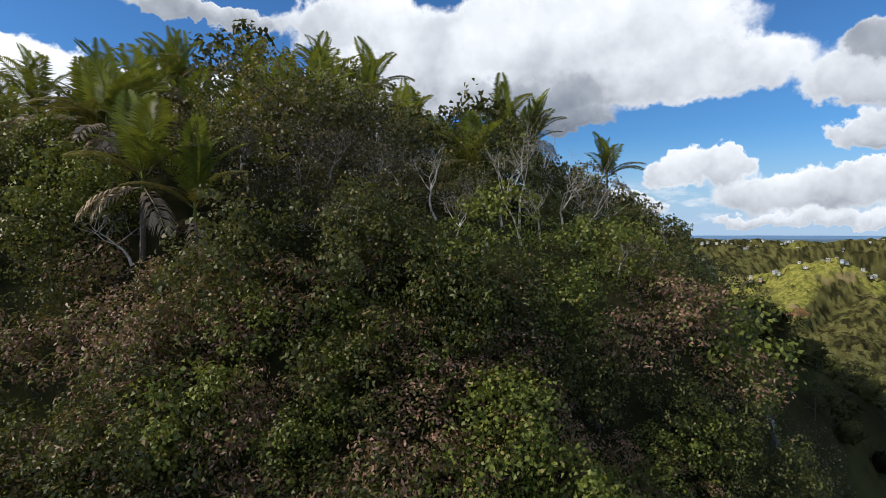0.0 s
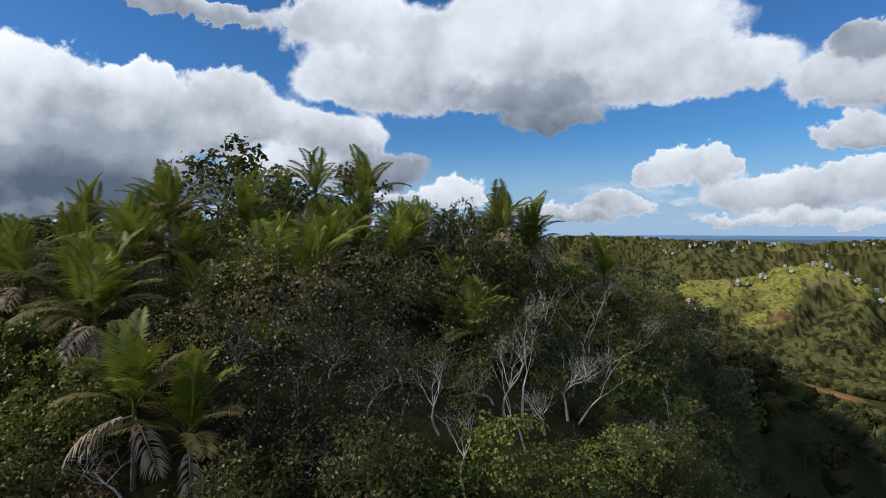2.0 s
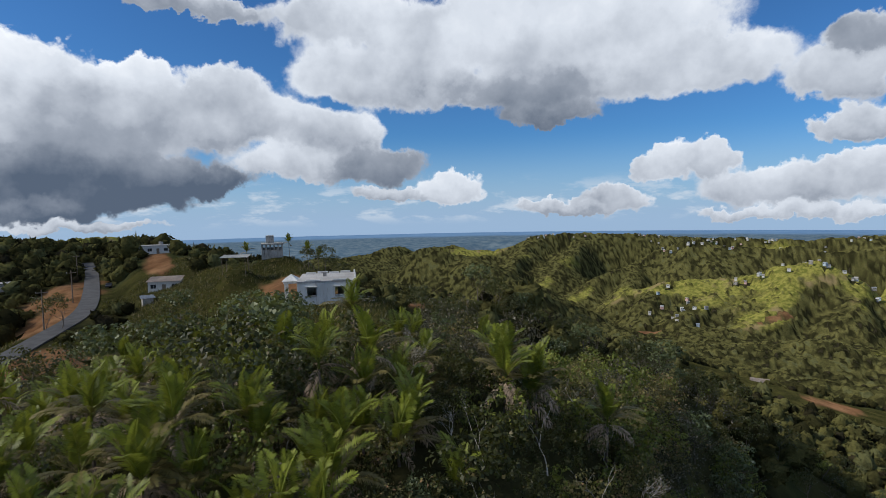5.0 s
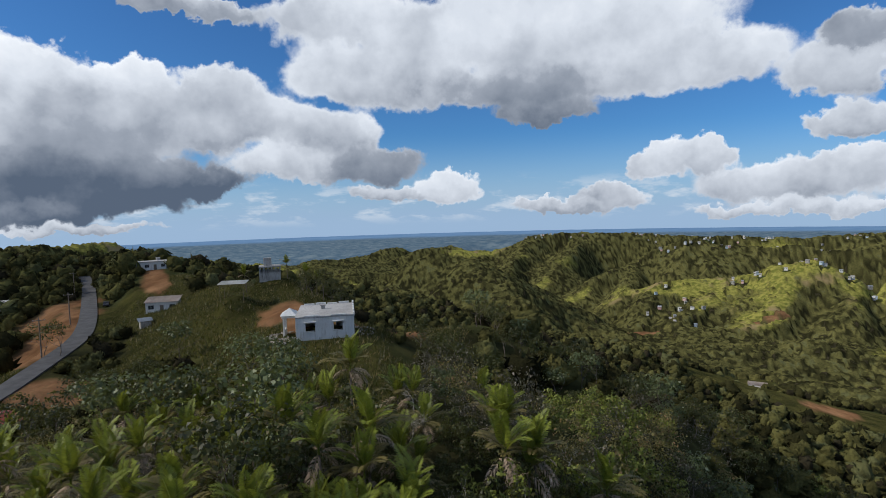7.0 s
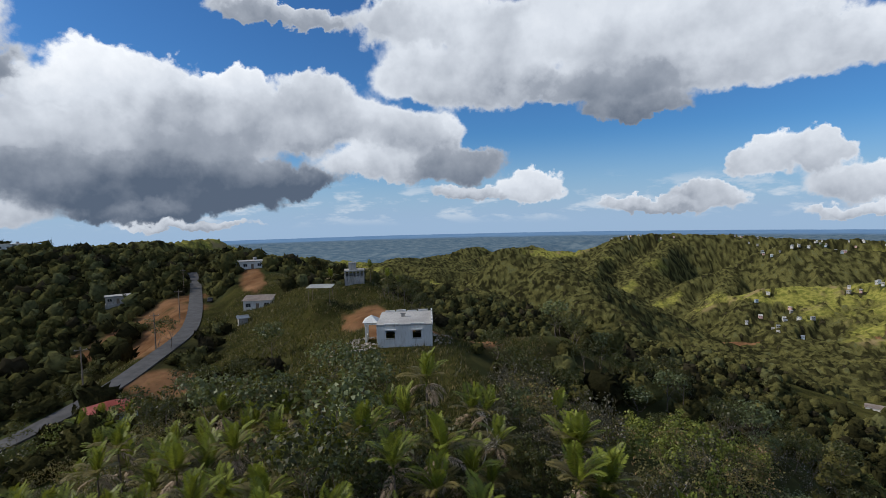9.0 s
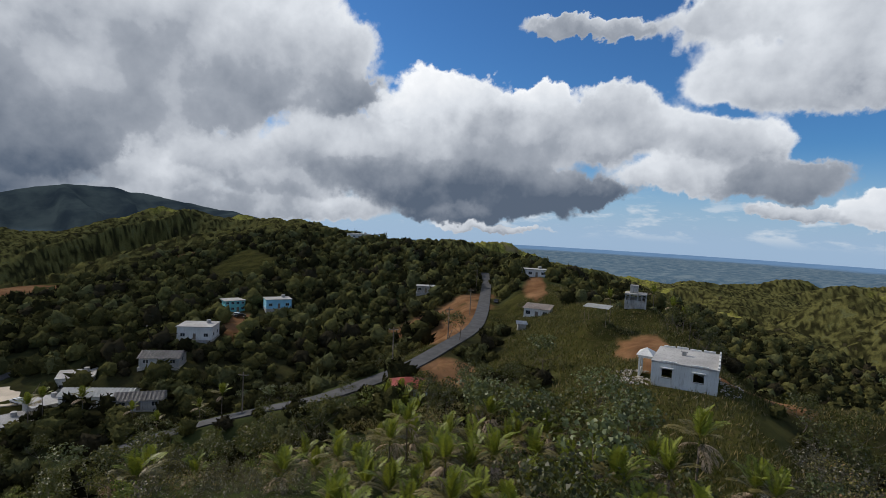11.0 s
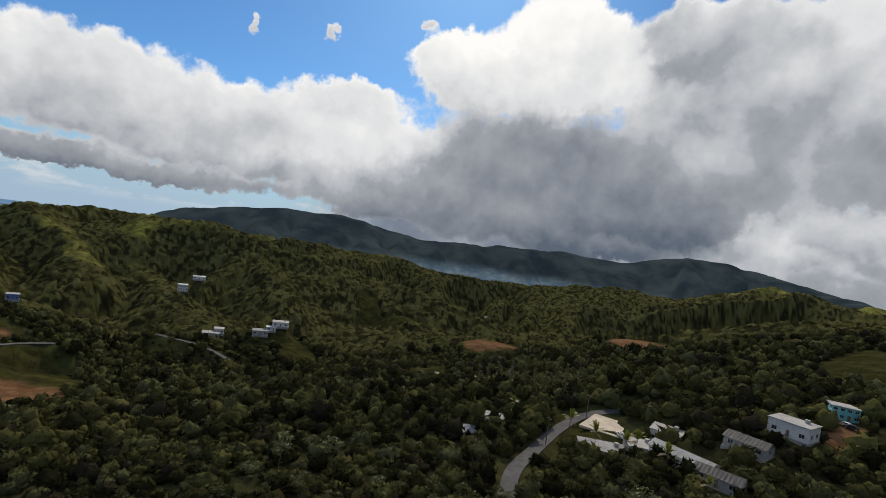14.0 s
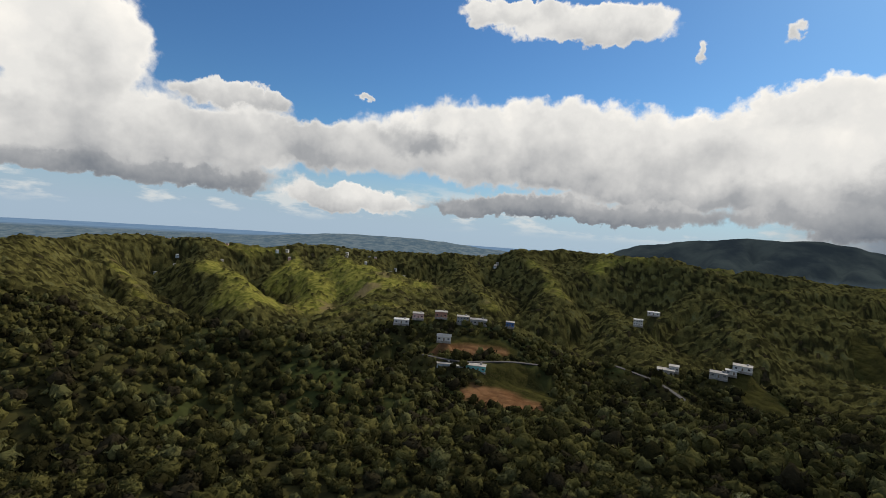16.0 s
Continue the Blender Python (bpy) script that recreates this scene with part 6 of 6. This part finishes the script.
def plant_trees():
    rng = random.Random(9)
    kinds = [make_tree(101 + i, "dense broadleaf tree with a dark uneven crown", WOODS, 2.6, 0.9 + 0.12 * i) for i in range(3)]
    kinds += [make_tree(111, "spreading tree with silvery green leaves", GREYLEAF, 3.0, 0.75, 20, 20, 0.36), make_tree(112, "light green young tree", BRIGHT, 2.2, 1.1)]
    n = 0
    for az, r, k, s in ((31, 60, 3, 1.35), (24, 70, 3, 1.2), (36, 66, 3, 1.3), (20, 58, 3, 1.1), (26.6, 35.0, 0, 1.4), (20.5, 37.0, 1, 1.15), (14.0, 38.0, 2, 1.1), (30.0, 38.0, 1, 1.2), (23.5, 45, 3, 1.5), (28.5, 57, 0, 1.3), (27.0, 63, 0, 1.3), (24.5, 60, 1, 1.25), (33.0, 64, 1, 1.3), (21.0, 62, 3, 1.2), (17.8, 120, 0, 0.9), (16.9, 122, 1, 1.0), (16.0, 120, 2, 1.1), (15.2, 123, 0, 1.05), (14.4, 119, 1, 1.0), (13.7, 121, 2, 0.9), (12.9, 118, 0, 0.8), (24.6, 127, 0, 0.8), (39.5, 140, 0, 1.3), (40.5, 143, 1, 1.2), (46, 165, 0, 1.0), (-2, 112, 1, 1.2)):
        px, py = polar(az, r)
        copy_thing(kinds[k], spot(px, py, rng.uniform(0, 360), s, 0.3))
    x, y = scatter(-130, 70, -60, 190, 6.4, 17)
    r, az = np.hypot(x, y), np.degrees(np.arctan2(-x, y))
    ok = free_ground(x, y) & (r > 62) & (r < 165) & (az > -46) & ~((palm_ground(x, y) > 0.3))
    z = land(x, y)
    for i in np.nonzero(ok)[0][:]:
        if n >= 280:
            break
        if rng.random() < 0.72 and r[i] > 110:
            continue
        k = rng.choice((0, 1, 2, 0, 1, 2, 3, 4))
        copy_thing(kinds[k], pose(x[i], y[i], z[i] - 0.3, 0, 0, rng.uniform(0, 360)) @ Matrix.Scale(rng.uniform(0.7, 1.25), 4))
        TAKEN.append((x[i], y[i]))
        n += 1
    for ob in kinds:
        for o in (*ob.children_recursive, ob):
            bpy.data.objects.remove(o)


TAKEN = []
plant_trees()


def bough_material(n, m):
    """Crowns seen from afar: leaf clumps as relief and two greens, with some dry ones."""
    p = position(n)
    tint = n.node("ShaderNodeAttribute")
    tint.attribute_name = "tint"
    scrub = n.node("ShaderNodeAttribute")
    scrub.attribute_name = "scrub"
    big, mid, fine = n.noise(p, 0.016, 4.0), n.noise(p, 0.16, 4.0), n.noise(p, 1.1, 6.0, 0.75)
    f = n.math("ADD", n.math("MULTIPLY", tint.outputs["Fac"], 0.62), n.math("MULTIPLY", fine, 0.38))
    col = n.mix(n.ramp(f, 0.2, 0.85), (0.019, 0.019, 0.009), (0.148, 0.142, 0.049))
    col = n.mix(n.math("MULTIPLY", n.ramp(big, 0.48, 0.66), 0.55), col, n.mix(n.ramp(f, 0.2, 0.8), (0.026, 0.026, 0.012), (0.19, 0.176, 0.058)))
    low = n.mix(n.ramp(mid, 0.35, 0.65), (0.15, 0.16, 0.034), (0.32, 0.3, 0.075))
    low = n.mix(n.ramp(n.noise(p, 0.022, 3.0), 0.54, 0.68), low, (0.27, 0.21, 0.105))
    col = n.mix(n.math("MULTIPLY", n.ramp(tint.outputs["Fac"], 0.86, 0.93), 0.6), col, (0.11, 0.12, 0.06))
    col = n.mix(n.math("MULTIPLY", n.ramp(tint.outputs["Fac"], 0.1, 0.04), 0.5), col, (0.075, 0.062, 0.04))
    col = n.mix(scrub.outputs["Fac"], col, low)
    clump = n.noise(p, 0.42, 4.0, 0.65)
    # clump noise darkens the greens: shade among the leaves, put into the colour
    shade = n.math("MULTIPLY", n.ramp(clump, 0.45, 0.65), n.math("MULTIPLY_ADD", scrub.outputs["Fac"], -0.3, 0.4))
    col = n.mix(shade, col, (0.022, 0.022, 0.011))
    b = n.node("ShaderNodeBump", Strength=0.8, Distance=1.3, Height=clump).outputs[0]
    b = n.node("ShaderNodeBump", Strength=0.8, Distance=0.7, Height=fine, Normal=b).outputs[0]
    finish(n, n.node("ShaderNodeBsdfDiffuse", Color=col, Roughness=0.6, Normal=b).outputs[0])


BOUGHS = material("boughs", bough_material)


def crown_shell(seed, rings, sides, sprays, leaf, tall):
    """A lobed dome with leaf sprays standing out of it: verts and triangles, unit radius."""
    rng = np.random.default_rng(seed)
    lobes = rng.normal(size=(11, 3))
    lobes[:, 2] = np.abs(lobes[:, 2]) * 0.9
    lobes /= np.linalg.norm(lobes, axis=1, keepdims=True)

    def swell(d):
        c = (d @ lobes.T)
        return 0.56 + 0.42 * np.exp((c - 1) * 7).max(1)
    d = [(0, 0, 1.0)]
    for i in range(rings):
        e = math.radians(62 - 92 * i / (rings - 1))
        for k in range(sides):
            a = 2 * math.pi * (k + 0.5 * (i % 2)) / sides + rng.uniform(-.2, .2)
            d.append((math.cos(a) * math.cos(e), math.sin(a) * math.cos(e), math.sin(e)))
    d = np.array(d)
    v = d * swell(d)[:, None] * rng.uniform(0.75, 1.2, (len(d), 1))
    f = [(0, 1 + k, 1 + (k + 1) % sides) for k in range(sides)]
    for i in range(rings - 1):
        for k in range(sides):
            a, b = 1 + i * sides + k, 1 + i * sides + (k + 1) % sides
            f += [(a, a + sides, b), (b, a + sides, b + sides)]
    f = np.array(f)
    q = rng.normal(size=(sprays, 3))
    q[:, 2] = np.abs(q[:, 2]) - 0.25
    q /= np.linalg.norm(q, axis=1, keepdims=True)
    c = q * swell(q)[:, None] * rng.uniform(0.96, 1.08, (sprays, 1))
    nn = q + rng.normal(size=q.shape) * 0.6
    t, b = frames(nn / np.linalg.norm(nn, axis=1, keepdims=True), rng)
    t = t + q * 0.5
    L = leaf * rng.uniform(0.6, 1.3, (sprays, 1))
    w = np.stack([c - t * L * 0.4 - b * L * 0.35, c - t * L * 0.4 + b * L * 0.35, c + t * L * 0.6], 1).reshape(-1, 3)
    f = np.concatenate([f, len(v) + np.arange(3 * sprays).reshape(-1, 3)])
    v = np.concatenate([v, w]) * np.array([1, 1, tall])
    return v, f


def woods(name, label, x, y, radius, rings, sides, sprays, leaf, seed, tall=0.95):
    """A wood as one mesh of crowns, each a lobed dome with leaf sprays."""
    rng = np.random.default_rng(seed)
    z = land(x, y)
    n = len(x)
    a, s = rng.uniform(0, 2 * math.pi, n), radius * np.clip(np.exp(rng.normal(size=n) * 0.36), 0.4, 2.0)
    hs = s * rng.uniform(0.8, 1.3, n)
    pick = rng.integers(0, 6, n)
    vs, fs, tint, total = [], [], [], 0
    for k in range(6):
        t, f = crown_shell(seed + k, rings, sides, sprays, leaf, tall)
        sel = np.nonzero(pick == k)[0]
        c, sn = np.cos(a[sel])[:, None], np.sin(a[sel])[:, None]
        vx = (t[None, :, 0] * c - t[None, :, 1] * sn) * s[sel][:, None] + x[sel][:, None]
        vy = (t[None, :, 0] * sn + t[None, :, 1] * c) * s[sel][:, None] + y[sel][:, None]
        vz = t[None, :, 2] * hs[sel][:, None] + (z[sel] + 0.35 * hs[sel])[:, None]
        vs.append(np.stack([vx, vy, vz], 2).reshape(-1, 3))
        fs.append((f[None] + (total + np.arange(len(sel)) * len(t))[:, None, None]).reshape(-1, 3))
        total += len(sel) * len(t)
        tint.append(np.repeat(rng.random(len(sel)), len(t)))
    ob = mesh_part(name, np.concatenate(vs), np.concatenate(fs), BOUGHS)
    at = ob.data.attributes.new("tint", "FLOAT", "POINT")
    at.data.foreach_set("value", np.concatenate(tint).astype(np.float32))
    return tagged(ob, label, "woods", kind="stuff")


def scrubland(x, y):
    """Leaning towards pasture and low yellow-green scrub among the far woods, partly in place of sun patches and cloud
    shadow.
    """
    r, az = np.hypot(x, y), np.degrees(np.arctan2(-x, y))
    az = np.where(az < -90, az + 360, az)
    # pale pasture, put where sun patches lie: their light is in the colour
    sunny = np.exp(-((az + 26) / 6.5) ** 2 - ((r - 900) / 170) ** 2) * 0.6
    sunny = sunny + np.exp(-((az + 9) / 9) ** 2 - ((r - 1500) / 300) ** 2) * 0.25
    sunny = sunny + np.exp(-((az - 158) / 24) ** 2 - ((r - 720) / 260) ** 2) * 0.34
    sunny = sunny + np.exp(-((az - 114) / 10) ** 2 - ((r - 600) / 130) ** 2) * 0.42
    # dark woods kept where cloud shadow lies, shade by colour
    sunny = sunny - np.exp(-((az + 26) / 14) ** 2 - ((r - 1330) / 110) ** 2) * 0.5
    sunny = sunny - np.exp(-((az - 98) / 16) ** 2) * np.clip((r - 560) / 120, 0, 1) * 0.4
    sunny = sunny - np.exp(-((az + 36) / 4) ** 2 - ((r - 900) / 160) ** 2) * 0.3
    return fbm(x, y, 210, 5, 31.0) * 0.9 + sunny - 0.4


def far_canopy(r0, r1):
    """The closed canopy of the far hills: one sheet, domed crown by crown, thin on the spurs."""
    rng = np.random.default_rng(77)
    az = np.radians(np.arange(-50, 197, 0.17))
    rr = np.geomspace(r0, r1, int(math.log(r1 / r0) / 0.0062))
    A, R_ = np.meshgrid(az, rr)
    A = A + rng.uniform(-.3, .3, A.shape) * math.radians(0.17)
    R_ = R_ * (1 + rng.uniform(-.3, .3, A.shape) * 0.0062)
    x, y = (-np.sin(A) * R_).ravel(), (np.cos(A) * R_).ravel()
    ground = land(x, y)
    # how far each place stands out from the slope round it
    g = ground.reshape(A.shape)
    for axis, k in ((0, 11), (1, 15)):
        c = np.cumsum(np.concatenate([np.repeat(np.take(g, [0], axis), k + 1, axis), g, np.repeat(np.take(g, [-1], axis), k, axis)], axis), axis)
        m = g.shape[axis]
        g = (np.take(c, np.arange(2 * k + 1, 2 * k + 1 + m), axis) - np.take(c, np.arange(m), axis)) / (2 * k + 1)
    crest = np.clip((ground - g.ravel()) / 9.0, -1.0, 1.0)
    cell = 5.4
    best, high, tint, tree = np.full(x.shape, 9.0), np.zeros(x.shape), np.zeros(x.shape), np.zeros(x.shape)
    ix, iy = np.floor(x / cell), np.floor(y / cell)

    def toss(i, j, k):
        h = np.sin(i * 127.1 + j * 311.7 + k * 74.7) * 43758.5453
        return h - np.floor(h)
    for di in (-1, 0, 1):
        for dj in (-1, 0, 1):
            i, j = ix + di, iy + dj
            d = np.hypot((i + toss(i, j, 1)) * cell - x, (j + toss(i, j, 2)) * cell - y) / cell
            near = d < best
            best = np.where(near, d, best)
            high, tint = np.where(near, toss(i, j, 3), high), np.where(near, toss(i, j, 4), tint)
            tree = np.where(near, toss(i, j, 5), tree)
    scrub = np.clip((scrubland(x, y) + 0.3 * crest) * 6.0, 0, 1)
    scrub = np.where(tree < 0.14 + 0.3 * (1 - scrub), scrub * 0.1, scrub)
    dome = np.sqrt(np.clip(1 - (best / 0.85) ** 2, 0, 1))
    h = (1.4 + 4.6 * high) * (0.1 + 0.9 * dome) * (1 - 0.88 * scrub) + rng.uniform(-.6, .6, x.shape) * (1 - 0.8 * scrub)
    h = np.where(free_ground(x, y, 6.0), h, -7.0)
    h = np.minimum(h, -5 + 0.5 * (np.hypot(x, y) - r0))
    z = ground + h
    n = len(az)
    i, j = np.meshgrid(np.arange(len(rr) - 1), np.arange(n - 1), indexing="ij")
    a = (i * n + j).ravel()
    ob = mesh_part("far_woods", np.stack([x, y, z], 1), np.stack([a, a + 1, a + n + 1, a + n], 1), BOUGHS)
    for key, val in (("tint", tint), ("scrub", scrub)):
        at = ob.data.attributes.new(key, "FLOAT", "POINT")
        at.data.foreach_set("value", val.astype(np.float32))
    tagged(ob, "wooded hills with yellow-green scrub on their spurs", "woods", kind="stuff")


def ring(r0, r1, step, seed, az0=-48, az1=196):
    x, y = scatter(-r1, r1, -r1, r1, step, seed)
    r, az = np.hypot(x, y), np.degrees(np.arctan2(-x, y))
    az = np.where(az < -90, az + 360, az)
    k = (r > r0) & (r < r1) & (az > az0) & (az < az1)
    x, y = x[k], y[k]
    k = free_ground(x, y, 3.7)
    return x[k], y[k]


x, y = ring(46, 170, 4.2, 31)
far_enough = palm_ground(x, y) < 0.35
for tx, ty in TAKEN:
    far_enough &= np.hypot(x - tx, y - ty) > 2.6
far_enough &= (np.hypot(x, y) > 77) | (y < 12)
woods("near_woods", "dense green broadleaf woods on the slopes", x[far_enough], y[far_enough], 2.1, 4, 8, 64, 0.36, 201)
x, y = ring(170, 432, 4.6, 32)
woods("valley_woods", "mixed green woods in the valley", x, y, 2.55, 3, 7, 26, 0.46, 202, 1.0)
far_canopy(418, 1990)


def lone_palms():
    rng = random.Random(5)
    m = make_palm(77, 5.0, 14, 2, 1.1)
    m["group"] = "palms by the ruin"
    m["label"] = "slender palm with a tall bare trunk"
    for px, py, s in ((-54, 124, 0.85), (-45.5, 129, 0.75), (-39, 123, 0.8), (-36, 121, 0.75)):
        copy_thing(m, spot(px, py, rng.uniform(0, 360), s))
    for az, r in ((83, 158), (79, 152), (76, 148), (72, 140), (70, 132), (80, 148), (64, 118), (86, 172), (92, 182), (66, 125)):
        px, py = polar(az, r)
        copy_thing(m, spot(px, py, rng.uniform(0, 360), rng.uniform(0.8, 1.2)))
    for o in (*m.children_recursive, m):
        bpy.data.objects.remove(o)


lone_palms()


def pines():
    """Tall dark conifers standing above the village."""
    rng = np.random.default_rng(15)
    ob = thing("pine", "tall dark pine with drooping tiers above the village", "pine", pose(0, 0, -900), "pines by the village")
    cs, ns = [], []
    for k in range(26):
        h = 3 + 11 * k / 25
        reach = 2.3 * (1 - k / 30) * rng.uniform(0.6, 1.1)
        a = k * 2.4
        for j in range(16):
            u = (j + 1) / 16
            cs.append([math.cos(a) * reach * u + rng.normal() * 0.22, math.sin(a) * reach * u + rng.normal() * 0.22, h - 0.35 * u + rng.normal() * 0.2])
            n_ = np.array([math.cos(a) * 0.4, math.sin(a) * 0.4, 1.0]) + rng.normal(size=3) * 0.5
            ns.append(n_ / np.linalg.norm(n_))
    v, f = leaves(np.array(cs), np.array(ns), 0.75, 0.3, rng)
    mesh_part("crown", v, f, WOODS, ob)
    v, f = rods_np([(np.array([0, 0, -0.5]), np.array([0.1, 0, 7]), 0.22, 0.14), (np.array([0.1, 0, 7]), np.array([0, 0, 14.3]), 0.14, 0.03)], 6)
    mesh_part("trunk", v, f, BARK, ob)
    for az, r, s in ((96.5, 232, 1.1), (94.5, 236, 1.0), (93, 228, 1.1), (90.5, 226, 1.0), (89.3, 222, 1.15), (88.2, 228, 1.0), (87.2, 222, 1.0), (86, 232, 0.95), (95.5, 225, 0.9), (91.5, 238, 1.05)):
        px, py = polar(az, r)
        copy_thing(ob, spot(px, py, az * 50 % 360, s))
    for o in (*ob.children_recursive, ob):
        bpy.data.objects.remove(o)


pines()


def tall_grass():
    """Rough grass on the knoll and the clearings near it."""
    rng = np.random.default_rng(19)
    x, y = scatter(-100, 10, 48, 175, 0.75, 23)
    k = (cover(x, y, "grass") > 0.5) & (cover(x, y, "soil") < 0.3)
    for px, py, pz, w in PADS:
        k &= np.hypot(x - px, y - py) > w * 0.62
    k &= seg_dist(x, y, ROADLINES[1][::2])[0] > 3.4
    x, y = x[k], y[k]
    x, y = x[:14000], y[:14000]
    z = land(x, y)
    n = len(x)
    vs = []
    for j in range(4):
        a = rng.uniform(0, 2 * math.pi, n)
        h, w = rng.uniform(0.25, 0.7, n), 0.09
        lean = rng.normal(size=(n, 2)) * 0.28
        bx, by = x + rng.normal(size=n) * 0.22, y + rng.normal(size=n) * 0.22
        p = np.stack([bx - np.cos(a) * w, by - np.sin(a) * w, z - 0.1], 1)
        q = np.stack([bx + np.cos(a) * w, by + np.sin(a) * w, z - 0.1], 1)
        t = np.stack([bx + lean[:, 0], by + lean[:, 1], z + h], 1)
        vs.append(np.stack([p, q, t], 1))
    v = np.concatenate(vs).reshape(-1, 3)
    ob = mesh_part("tall_grass", v, np.arange(len(v)).reshape(-1, 3), GRASS)
    tagged(ob, "rough green and straw-coloured grass on the knoll", "grass", kind="stuff")


tall_grass()
